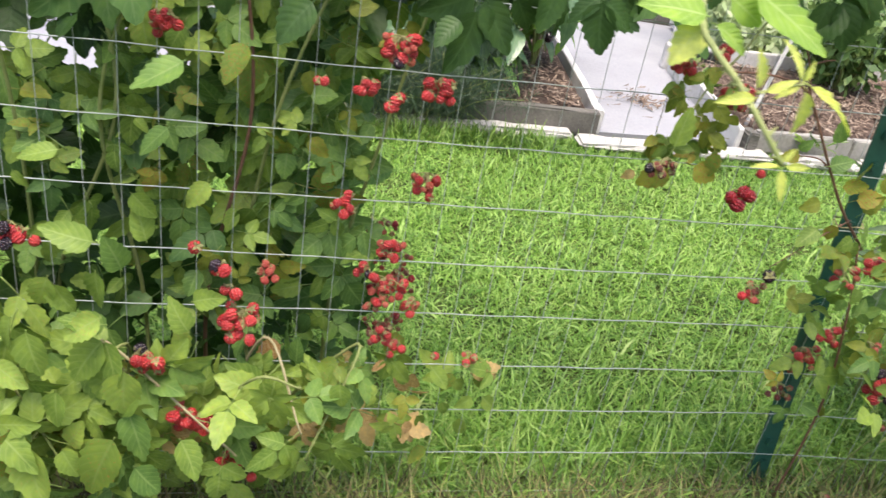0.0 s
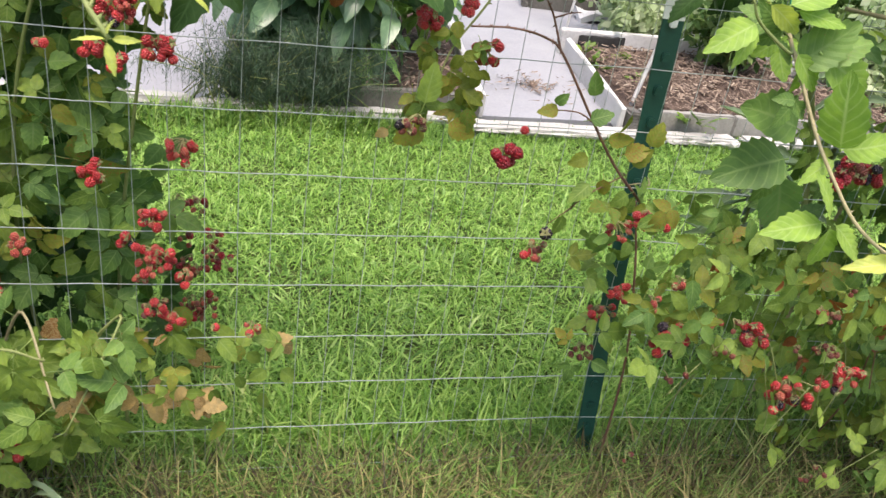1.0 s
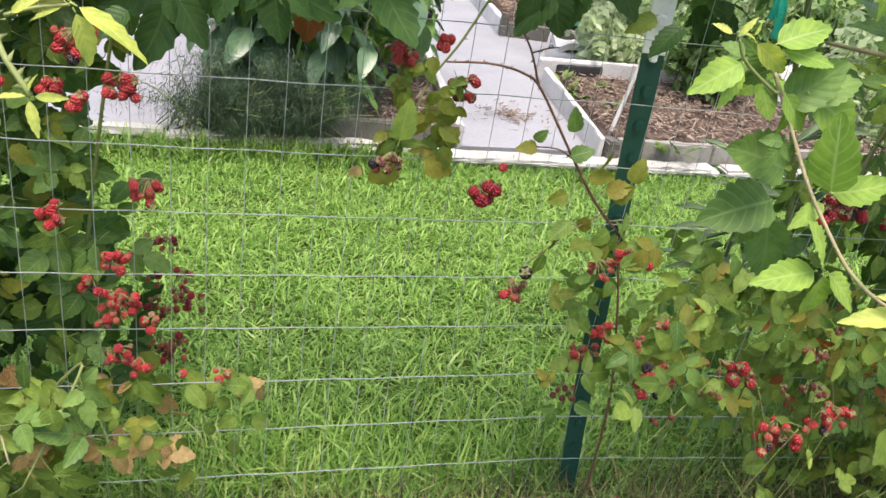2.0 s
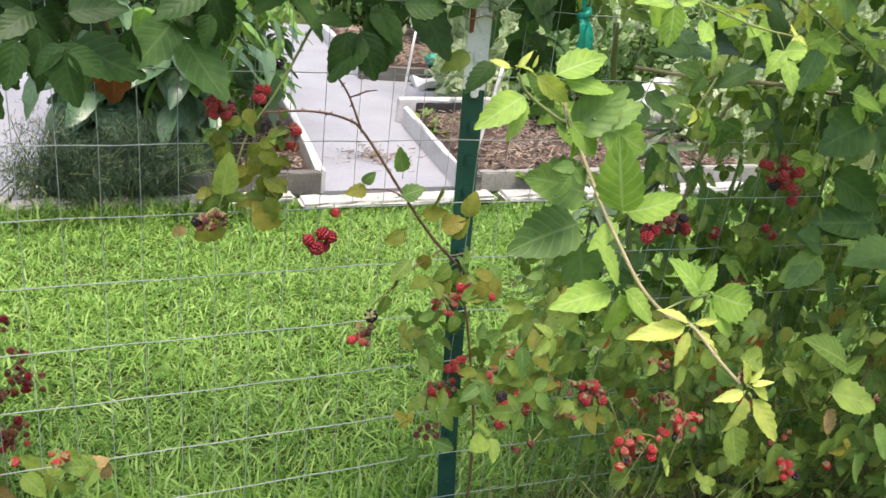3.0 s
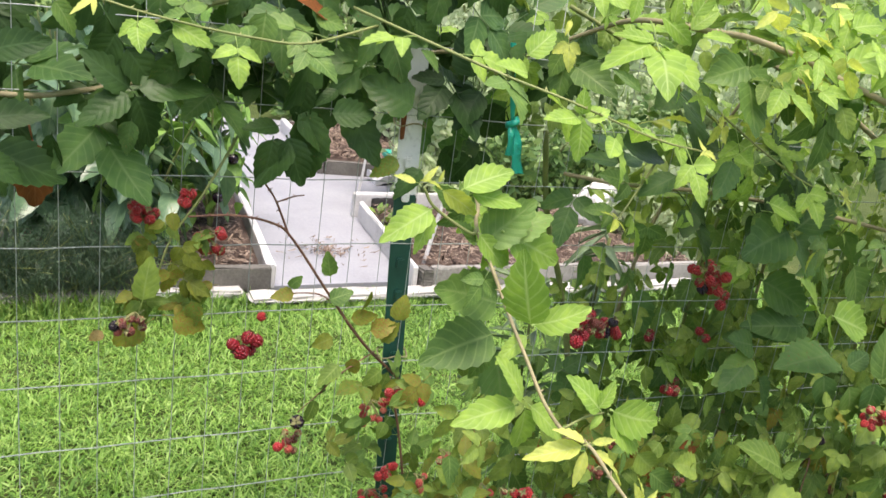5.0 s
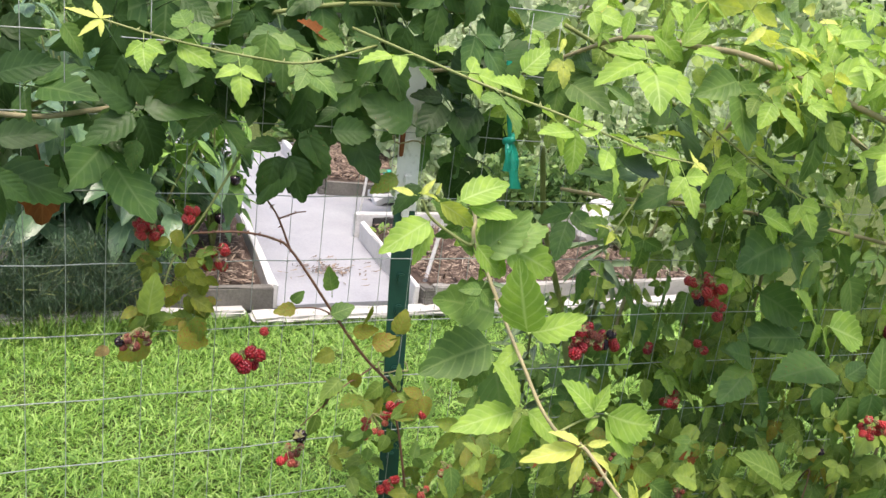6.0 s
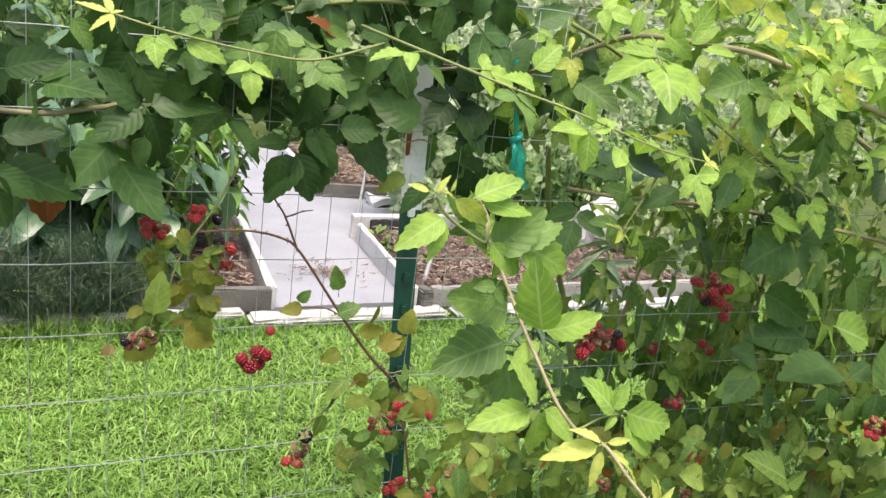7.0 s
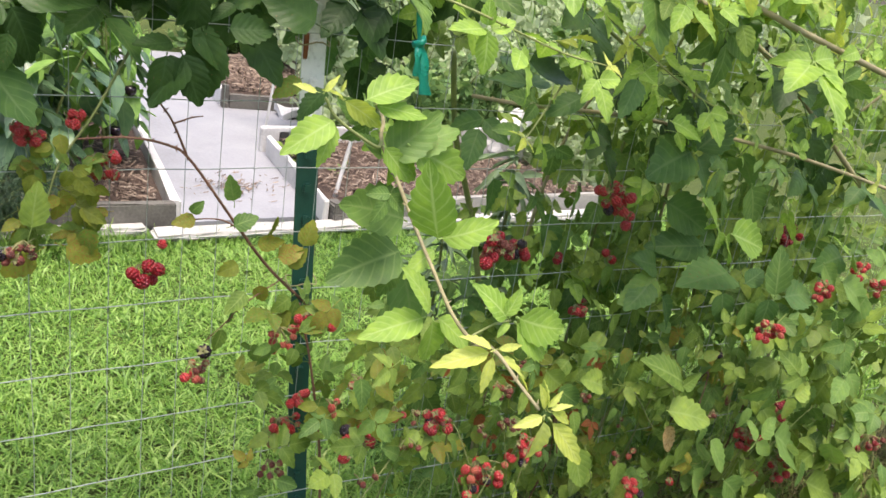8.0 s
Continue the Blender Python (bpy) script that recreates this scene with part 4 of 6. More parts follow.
place_leaves(bush_low, [
        (-0.905, -0.186, 0.503, 167, 0.062, "blade", "low"), (-0.910, -0.186, 0.480, -131, 0.083, "blade", "low"), (-0.910, -0.186, 0.480, -72, 0.070, "blade", "low"), (-0.907, -0.175, 0.435, -114, 0.060, "blade", "low"),
        (-0.996, -0.207, 0.507, -87, 0.071, "blade", "low"), (-1.010, -0.207, 0.527, -117, 0.065, "blade", "low"), (-0.970, -0.186, 0.575, -110, 0.065, "blade", "low"), (-0.969, -0.175, 0.557, -72, 0.051, "blade", "low"),
        (-0.923, -0.153, 0.564, -86, 0.062, "blade", "low"), (-0.897, -0.121, 0.543, 97, 0.065, "blade", "mid"), (-0.882, -0.207, 0.448, -103, 0.080, "blade", "low"), (-0.895, -0.228, 0.350, -121, 0.100, "blade", "turning"),
        (-0.963, -0.228, 0.329, -75, 0.052, "blade", "low"), (-0.874, -0.228, 0.298, -64, 0.065, "blade", "mid"), (-0.885, -0.196, 0.370, -71, 0.085, "blade", "mid"), (-0.969, -0.207, 0.412, -88, 0.060, "blade", "low"),
        (-0.816, -0.207, 0.329, -68, 0.070, "blade", "low"), (-0.835, -0.153, 0.415, -43, 0.061, "blade", "mid"), (-0.807, -0.143, 0.513, 25, 0.057, "blade", "low"), (-0.810, -0.143, 0.461, 109, 0.061, "blade", "low"),
        (-0.732, -0.121, 0.344, 93, 0.059, "blade", "mid"), (-0.703, -0.121, 0.337, 67, 0.048, "blade", "low"), (-0.694, -0.143, 0.347, -79, 0.058, "blade", "low"), (-0.651, -0.100, 0.302, -95, 0.037, "blade", "low"),
        (-1.024, -0.228, 0.363, -100, 0.088, "blade", "turning"), (-1.003, -0.228, 0.339, -90, 0.095, "blade", "low"), (-0.868, -0.100, 0.576, 97, 0.064, "blade", "low"), (-0.886, -0.100, 0.650, -54, 0.048, "blade", "turning"),
        (-0.791, -0.080, 0.664, -129, 0.052, "blade", "low"), (-1.024, -0.100, 0.671, -58, 0.029, "blade", "low"), (-0.698, -0.100, 0.167, -115, 0.055, "blade", "turning"), (-0.656, -0.100, 0.191, -93, 0.053, "blade", "turning"),
        (-0.724, -0.143, 0.303, -56, 0.052, "blade", "dry"),
], 658)
place_leaves(bush_low, [
        (-0.506, -0.030, 0.334, -113, 0.045, "blade", "low"), (-0.506, -0.030, 0.334, -46, 0.056, "blade", "low"), (-0.553, -0.030, 0.273, -151, 0.029, "blade", "low"), (-0.435, -0.020, 0.314, -51, 0.053, "blade", "low"),
        (-0.395, -0.020, 0.302, -122, 0.041, "blade", "turning"), (-0.362, -0.010, 0.294, 16, 0.055, "blade", "dry"), (-0.347, -0.010, 0.294, -70, 0.037, "blade", "turning"), (-0.401, -0.010, 0.230, -70, 0.038, "blade", "low"),
        (-0.328, 0.000, 0.234, -56, 0.044, "blade", "low"), (-0.560, -0.050, 0.222, -135, 0.040, "blade", "dry"), (-0.531, -0.050, 0.216, -95, 0.050, "blade", "dry"), (-0.484, -0.040, 0.232, -130, 0.037, "blade", "dry"),
        (-0.467, -0.040, 0.212, -65, 0.035, "blade", "dry"), (-0.447, -0.030, 0.215, -55, 0.042, "blade", "turning"), (-0.582, -0.050, 0.254, -100, 0.035, "blade", "turning"), (-0.620, -0.050, 0.290, -57, 0.039, "blade", "turning"),
        (-0.350, 0.000, 0.180, -108, 0.049, "blade", "low"), (-0.503, -0.020, 0.251, -41, 0.040, "blade", "low"),
], 659)

weed_grass = thing("grass_clump", (-0.74, -0.12, -0.02), "pale broad grass blades leaning out of the bramble foot", "grass")
for k, pts in enumerate(([(-0.78, -0.1, -0.02), (-0.72, -0.12, 0.11), (-0.66, -0.14, 0.075), (-0.58, -0.17, 0.0)], [(-0.77, -0.1, -0.02), (-0.7, -0.13, 0.1), (-0.62, -0.17, 0.05), (-0.56, -0.2, -0.01)], [(-0.79, -0.1, -0.02), (-0.74, -0.14, 0.09), (-0.69, -0.18, 0.03)])):
    line = spline(pts, 14)
    vs, fs = [], []
    for i, p in enumerate(line):
        w = 0.0045 * math.sin(math.pi * (0.12 + 0.86 * i / 13))
        vs += [p + Vector((-w * 0.5, -w, 0)), p + Vector((0, 0, -0.0012)), p + Vector((w * 0.5, w, 0))]
        if i:
            b = 3 * i
            fs += [(b - 3, b - 2, b + 1, b), (b - 2, b - 1, b + 2, b + 1)]
    part("blade", mesh_of("blade", vs, fs, LEAF["silver"]), None, weed_grass)

# lower growth past the post in front of the fence
RXs = [0.12, 0.2, 0.3, 0.45, 0.6, 0.8, 1.1, 1.6, 2.2]
RTOP = [0.42, 0.57, 0.6, 0.57, 0.58, 0.55, 0.58, 0.62, 0.62]
RLOW = [0.4, 0.42, 0.36, 0.28, 0.14, 0.03, 0.02, 0.02, 0.02]


def right_low(x, z):
    return np.interp(x, RXs, RLOW) < z < np.interp(x, RXs, RTOP)


bush_right = bramble((0.961, -0.154, 0.000), "low blackberry plant with small grey-green leaves before the fence")
for i in range(12):
    r = random.Random(300 + i)
    x0 = 0.42 + i * 0.12
    line = cane(bush_right, [(x0, 0.02 - 0.07 * x0, -0.02), (x0 - r.uniform(0, 0.06), -0.1, 0.22), (x0 - r.uniform(0, 0.1), -0.18, 0.42), (x0 + r.uniform(-0.14, 0.05), -0.22, 0.34)], 0.002, 0.0011, r.choice([CANE_GREEN, CANE_GREEN, CANE_RED]), 310 + i)
thicket(bush_right, 5, 290, (0.2, 1.15), (0.02, 0.62), (-0.27, -0.05), right_low, 0.04, ["low", "mid", "low", "low", "turning", "low", "mottled"], ("three", "three", "one"))
bush_end = bramble((1.733, -0.207, 0.000), "spreading blackberry plant with grey-green leaves farther along the fence")
thicket(bush_end, 6, 300, (1.05, 2.1), (0.02, 0.66), (-0.36, -0.1), right_low, 0.058, ["low", "low", "mid", "mid", "turning"], ("three", "three", "one"))
for i in range(16):
    r = random.Random(360 + i)
    x0, top = r.uniform(0.4, 1.35), r.uniform(0.2, 0.5)
    cane(bush_right, [(x0, -0.2, -0.02), (x0 + r.uniform(-0.03, 0.03), -0.27, top * 0.6), (x0 + r.uniform(-0.08, 0.08), -0.3, top)], 0.001, 0.0007, r.choice([CANE_GREEN, CANE_LIME]), 370 + i, 0.0, "dry_stem")
for i in range(26):
    r = random.Random(390 + i)
    berry_cluster(bush_right, (r.uniform(0.25, 1.2) if i < 14 else r.uniform(0.28, 0.62), r.uniform(-0.27, -0.14), r.uniform(0.15, 0.5) if i < 14 else r.uniform(0.38, 0.55)), 0.012, [("withered", r.randrange(2, 4))], 390 + i, 0.007)
thicket(bush_end, 26, 46, (1.0, 1.75), (0.02, 0.32), (-0.52, -0.33), lambda x, z: z < 0.34 - 0.1 * abs(x - 1.3), 0.056, ["low", "mid", "low"], ("three", "three", "one"))
thicket(bush_right, 27, 46, (0.28, 0.85), (0.34, 0.58), (-0.27, -0.12), right_low, 0.024, ["rust", "turning", "mottled", "turning"], ("one", "three"), jitter=0.7)
bush_back = bramble((1.069, 0.150, 0.000), "shaded blackberry growth close behind the fence")
thicket(bush_back, 7, 270, (0.46, 2.0), (0.0, 0.6), (-0.06, 0.22), right_low, 0.055, ["mid", "deep", "low"], ("three",))

# weak twiggy growth round the post
twigs = bramble((0.261, -0.060, 0.000), "thin blackberry cane at the post with small reddish leaves")
line = cane(twigs, [(0.326, -0.020, -0.020), (0.284, -0.070, 0.286), (0.247, -0.070, 0.493), (0.218, -0.060, 0.613)], 0.0026, 0.0018, CANE_RED, 41)
clothe(twigs, line, 42, 0.035, 0.032, ["turning", "mid", "mid", "turning"], ("three", "one"), start=0.45)
thicket(twigs, 8, 46, (0.12, 0.5), (0.34, 0.64), (-0.16, -0.04), lambda x, z: z < 0.66 - 0.25 * abs(x - 0.25), 0.036, ["mid", "mottled", "turning", "low"], ("three", "three", "one"))

# the bare red cane that arches over the lawn
arch = bramble((0.203, -0.050, 0.598), "long bare arching blackberry cane with sparse spotted leaves")
line = cane(arch, [(0.240, -0.045, 0.600), (0.171, -0.050, 0.669), (0.113, -0.050, 0.745), (0.044, -0.050, 0.841), (0.013, -0.050, 0.863), (-0.037, -0.050, 0.873), (-0.097, -0.040, 0.868)], 0.0026, 0.0014, CANE_RED, 43, 0.012, n=44)
cane(arch, [(0.038, -0.050, 0.849), (0.017, -0.050, 0.896), (-0.004, -0.055, 0.927), (-0.010, -0.060, 0.957)], 0.0018, 0.001, CANE_RED, 44, 0.01)
cane(arch, [(0.020, -0.050, 0.893), (0.042, -0.050, 0.901), (0.059, -0.045, 0.902)], 0.0013, 0.0008, CANE_RED, 45, 0.01)
cane(arch, [(0.119, -0.050, 0.738), (0.087, -0.055, 0.756), (0.045, -0.060, 0.760), (0.025, -0.060, 0.757)], 0.0013, 0.0008, CANE_RED, 46, 0.01)
cane(arch, [(0.192, -0.050, 0.654), (0.130, -0.070, 0.629), (0.100, -0.070, 0.599), (0.071, -0.067, 0.569)], 0.0012, 0.0007, CANE_RED, 47, 0.012)
a_rng = random.Random(48)
for x, z, ang, s, c in ((0.105, 0.775, 100, 0.05, "mid"), (0.095, 0.745, 20, 0.045, "mid"), (0.13, 0.715, 10, 0.05, "mottled"), (0.15, 0.72, 60, 0.045, "mottled"), (0.165, 0.69, 30, 0.05, "mottled"), (0.125, 0.69, 200, 0.04, "mottled"),
                        (0.14, 0.65, 215, 0.055, "low"), (0.19, 0.665, 60, 0.05, "mottled"), (0.21, 0.63, 200, 0.045, "low"), (0.2, 0.62, 250, 0.05, "mottled"), (0.04, 0.765, 60, 0.03, "mid"), (0.06, 0.76, 180, 0.04, "mottled"), (0.105, 0.585, 80, 0.035, "mid"), (0.1, 0.595, 260, 0.045, "low"), (0.21, 0.7, 70, 0.05, "mottled")):
    a = radians(ang)
    add_leaf(arch, (x, -0.06, z), (math.cos(a), -0.3, math.sin(a)), (a_rng.gauss(0, 0.5), -1, 0.5), s * 0.82, "one", c, a_rng)
berry_cluster(arch, (-0.013, -0.045, 0.671), 0.02, [("ripe", 5)], 49, 0.0105)
berry_cluster(arch, (0.015, -0.045, 0.714), 0.004, [("red", 1)], 50, 0.007)
berry_cluster(arch, (0.066, -0.085, 0.552), 0.002, [("black", 1)], 57, 0.0135)
berry_cluster(arch, (0.057, -0.067, 0.513), 0.024, [("red", 2), ("withered", 3), ("pink", 2)], 51, 0.009)

# hanging side shoot with its three clusters
side_shoot = bramble((-0.115, -0.040, 0.800), "hanging blackberry side shoot with yellowing leaves and red berries")
line = cane(side_shoot, [(-0.029, -0.020, 0.985), (-0.077, -0.035, 0.900), (-0.121, -0.040, 0.830), (-0.144, -0.050, 0.750), (-0.170, -0.070, 0.737)], 0.002, 0.001, CANE_GREEN, 52, 0.012)
thicket(side_shoot, 9, 34, (-0.165, -0.07), (0.735, 0.86), (-0.06, -0.015), lambda x, z: True, 0.03, ["mottled", "low", "turning", "mottled", "mottled"], ("three", "one"))
for x, z, ang, s, c in ((-0.16, 0.745, 75, 0.06, "low"), (-0.14, 0.735, 210, 0.05, "mottled"), (-0.13, 0.74, -20, 0.05, "mottled"), (-0.2, 0.725, 230, 0.022, "dry"), (-0.095, 0.77, -80, 0.04, "turning")):
    a = radians(ang)
    add_leaf(side_shoot, (x, -0.07, z), (math.cos(a), -0.1, math.sin(a)), (0.1, -1, 0.35), s, "one", c, a_rng)
berry_cluster(side_shoot, (-0.154, -0.020, 0.864), 0.02, [("red", 8), ("pink", 1)], 53, 0.0085)
berry_cluster(side_shoot, (-0.094, -0.020, 0.884), 0.013, [("red", 4)], 54, 0.008)
berry_cluster(side_shoot, (-0.067, -0.035, 0.824), 0.022, [("red", 8), ("pink", 1)], 55, 0.008)
berry_cluster(side_shoot, (-0.173, -0.090, 0.733), 0.02, [("withered", 7), ("black", 1)], 56, 0.0085)

# canopy along the top of the fence
canopy = bramble((0.198, 0.000, 0.900), "arching blackberry canes over the fence top, large dark leaves")
CAN = [
    ([(-0.732, 0.020, 1.000), (-0.490, 0.000, 1.029), (-0.316, 0.000, 1.010), (-0.225, 0.000, 1.021), (-0.059, 0.020, 1.058), (0.195, 0.030, 1.099), (0.397, 0.020, 1.130)], 0.0042, 0.003, CANE_TAN),
    ([(0.396, -0.020, 1.122), (0.440, -0.132, 1.178), (0.455, -0.207, 1.199), (0.521, -0.260, 1.197), (0.584, -0.314, 1.190), (0.808, -0.346, 1.131), (1.165, -0.346, 1.056)], 0.003, 0.005, CANE_TAN),
    ([(0.453, -0.030, 1.203), (0.541, -0.050, 1.165), (0.687, -0.050, 1.094), (0.774, -0.050, 1.049), (0.918, -0.060, 0.972)], 0.0036, 0.0028, CANE_GREEN),
    ([(0.503, -0.020, 0.940), (0.565, -0.100, 0.945), (0.814, -0.100, 0.929), (1.163, -0.153, 0.882), (1.557, -0.207, 0.799)], 0.0034, 0.004, CANE_TAN),
    ([(0.699, -0.050, 1.204), (0.954, -0.100, 1.113), (1.180, -0.100, 1.013), (1.510, -0.121, 0.795)], 0.004, 0.006, CANE_TAN),
    ([(0.770, 0.100, -0.020), (0.712, 0.100, 0.381), (0.640, 0.100, 0.649), (0.551, 0.080, 0.844), (0.493, 0.040, 0.998)], 0.007, 0.005, CANE_GREEN),
    ([(-0.297, 0.050, 1.013), (-0.112, 0.000, 1.128), (0.088, -0.030, 1.192), (0.290, -0.040, 1.203)], 0.0035, 0.003, CANE_GREEN),
]
for i, (pts, r0, r1, mat) in enumerate(CAN):
    line = cane(canopy, pts, r0, r1, mat, 400 + i)
    if i != 5:
        clothe(canopy, line, 420 + i, 0.085, 0.078, ["dark", "dark", "deep"] if i not in (1,) else ["mid", "lime", "mid"], ("three", "five", "three"), out=(0, -0.6, 0.7), jitter=0.3)


def above(x, z):
    low = np.interp(x, [-1.2, -0.6, -0.33, -0.25, -0.16, -0.1, -0.04, 0.0, 0.11, 0.18, 0.28, 0.4, 0.6, 2.0], [0.84, 0.86, 0.92, 0.93, 0.97, 1.03, 1.05, 1.05, 1.04, 1.05, 1.05, 1.04, 0.98, 0.95])
    return z > low and not ((x - 0.62) ** 2 / 0.016 + (z - 1.06) ** 2 / 0.005 < 1)


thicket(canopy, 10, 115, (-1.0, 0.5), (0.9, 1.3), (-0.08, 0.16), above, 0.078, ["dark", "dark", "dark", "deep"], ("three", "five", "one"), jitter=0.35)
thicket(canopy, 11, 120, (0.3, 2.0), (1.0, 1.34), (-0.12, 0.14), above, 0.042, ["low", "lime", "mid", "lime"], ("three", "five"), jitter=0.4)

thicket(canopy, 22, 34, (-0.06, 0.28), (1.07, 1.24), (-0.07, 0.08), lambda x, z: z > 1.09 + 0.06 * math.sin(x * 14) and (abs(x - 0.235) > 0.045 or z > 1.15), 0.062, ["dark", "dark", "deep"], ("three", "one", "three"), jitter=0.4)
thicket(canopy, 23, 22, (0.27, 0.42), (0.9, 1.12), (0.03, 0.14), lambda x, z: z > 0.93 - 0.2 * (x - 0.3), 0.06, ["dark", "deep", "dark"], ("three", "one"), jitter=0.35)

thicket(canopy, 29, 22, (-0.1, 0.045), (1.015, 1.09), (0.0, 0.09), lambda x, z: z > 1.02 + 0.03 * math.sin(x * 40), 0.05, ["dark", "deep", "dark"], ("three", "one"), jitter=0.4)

# dark leaves behind the wire mesh
bush_dark = bramble((1.172, 0.150, 0.000), "dense shaded blackberry growth close behind the wire mesh")


def dark_zone(x, z):
    low = np.interp(x, [0.4, 0.6, 0.8, 2.2], [0.85, 0.62, 0.5, 0.4])
    hole = (x - 0.62) ** 2 / 0.03 + (z - 0.98) ** 2 / 0.012 < 1 or (x - 0.56) ** 2 / 0.004 + (z - 0.91) ** 2 / 0.003 < 1 or (x - 0.46) ** 2 / 0.012 + (z - 0.72) ** 2 / 0.02 < 1 or (x - 0.6) ** 2 / 0.01 + (z - 0.82) ** 2 / 0.012 < 1
    return z > low and not hole


thicket(bush_dark, 12, 115, (0.45, 1.2), (0.45, 1.0), (0.02, 0.2), dark_zone, 0.042, ["mid", "low", "low"], ("three", "five", "three"))
thicket(bush_dark, 13, 200, (1.0, 2.2), (0.4, 0.92), (-0.08, 0.25), dark_zone, 0.044, ["mid", "low", "low"], ("three", "five"))
def lit_face(x, z):
    clear = any((x - a) ** 2 + (z - b) ** 2 < 0.0045 for a, b in ((0.83, 0.75), (0.88, 0.69), (0.58, 0.675), (0.68, 0.68), (1.22, 0.63), (1.35, 0.66), (0.6, 0.9), (0.65, 0.85)))
    return dark_zone(x, z) and not clear


thicket(bush_dark, 20, 100, (0.6, 1.75), (0.5, 1.0), (-0.06, 0.03), lit_face, 0.042, ["mid", "low", "low", "lime"], ("three", "five", "three"), out=(0, -0.75, 0.75), jitter=0.35)
for i in range(6):
    r = random.Random(500 + i)
    x0 = 0.75 + i * 0.2
    cane(bush_dark, [(x0, 0.12, -0.02), (x0 + 0.04, 0.14, 0.4), (x0 + r.uniform(-0.1, 0.1), 0.1, 0.8), (x0 + r.uniform(-0.15, 0.15), 0.0, 1.1)], 0.005, 0.003, r.choice([CANE_GREEN, CANE_TAN]), 510 + i)

thicket(bush_dark, 31, 80, (0.95, 2.1), (0.86, 1.12), (-0.05, 0.25), lambda x, z: True, 0.042, ["low", "lime", "low", "mid"], ("three", "five", "three"))

bush_fill = bramble((0.962, 0.100, 0.000), "blackberry leaves in deep shade behind the mesh")
thicket(bush_fill, 17, 110, (0.78, 1.9), (0.3, 0.7), (0.04, 0.3), lambda x, z: z > np.interp(x, [0.45, 0.6, 0.8], [0.62, 0.46, 0.3]), 0.062, ["mid", "low", "mid"], ("three", "five"))

# large leaves that hang singly
hang = bramble((0.092, -0.050, 1.003), "large dark blackberry leaves hanging below the canopy")
h_rng = random.Random(61)
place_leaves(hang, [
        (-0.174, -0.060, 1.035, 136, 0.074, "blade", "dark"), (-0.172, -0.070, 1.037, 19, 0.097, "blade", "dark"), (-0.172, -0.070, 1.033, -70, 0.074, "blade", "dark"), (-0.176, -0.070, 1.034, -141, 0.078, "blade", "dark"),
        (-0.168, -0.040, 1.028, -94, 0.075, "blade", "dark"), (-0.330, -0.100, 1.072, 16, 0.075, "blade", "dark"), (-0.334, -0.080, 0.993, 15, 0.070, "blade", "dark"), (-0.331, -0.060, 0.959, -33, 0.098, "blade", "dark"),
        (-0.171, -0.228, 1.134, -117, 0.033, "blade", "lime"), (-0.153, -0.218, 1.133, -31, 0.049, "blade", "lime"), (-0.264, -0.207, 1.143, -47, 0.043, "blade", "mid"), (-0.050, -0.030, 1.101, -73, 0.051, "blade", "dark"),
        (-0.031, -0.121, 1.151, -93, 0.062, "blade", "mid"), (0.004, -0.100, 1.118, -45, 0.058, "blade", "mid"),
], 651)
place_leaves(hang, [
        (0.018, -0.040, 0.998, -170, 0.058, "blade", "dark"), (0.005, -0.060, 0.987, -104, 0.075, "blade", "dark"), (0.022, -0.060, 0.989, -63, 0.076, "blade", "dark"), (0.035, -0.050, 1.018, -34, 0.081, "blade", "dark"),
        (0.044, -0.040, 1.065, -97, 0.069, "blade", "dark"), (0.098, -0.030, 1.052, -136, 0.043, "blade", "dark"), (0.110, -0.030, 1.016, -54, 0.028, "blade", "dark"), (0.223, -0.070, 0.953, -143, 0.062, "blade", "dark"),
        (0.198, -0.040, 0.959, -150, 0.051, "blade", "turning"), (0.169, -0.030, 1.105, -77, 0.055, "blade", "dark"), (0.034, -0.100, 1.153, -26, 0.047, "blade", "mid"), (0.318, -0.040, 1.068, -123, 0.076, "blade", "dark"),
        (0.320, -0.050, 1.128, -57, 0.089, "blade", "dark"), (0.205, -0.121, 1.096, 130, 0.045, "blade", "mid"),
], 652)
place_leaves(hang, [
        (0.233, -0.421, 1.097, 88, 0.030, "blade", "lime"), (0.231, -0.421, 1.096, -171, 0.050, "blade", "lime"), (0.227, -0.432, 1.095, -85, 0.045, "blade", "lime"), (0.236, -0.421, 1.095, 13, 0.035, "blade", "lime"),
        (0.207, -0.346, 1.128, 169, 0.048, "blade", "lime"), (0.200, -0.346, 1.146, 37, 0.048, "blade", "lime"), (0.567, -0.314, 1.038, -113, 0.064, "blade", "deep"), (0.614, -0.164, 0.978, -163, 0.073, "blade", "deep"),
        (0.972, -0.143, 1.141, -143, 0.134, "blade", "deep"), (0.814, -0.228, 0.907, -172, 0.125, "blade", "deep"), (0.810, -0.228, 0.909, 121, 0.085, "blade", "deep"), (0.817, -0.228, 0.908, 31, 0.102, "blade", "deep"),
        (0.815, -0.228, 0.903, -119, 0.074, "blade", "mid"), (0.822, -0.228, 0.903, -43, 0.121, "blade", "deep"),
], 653)
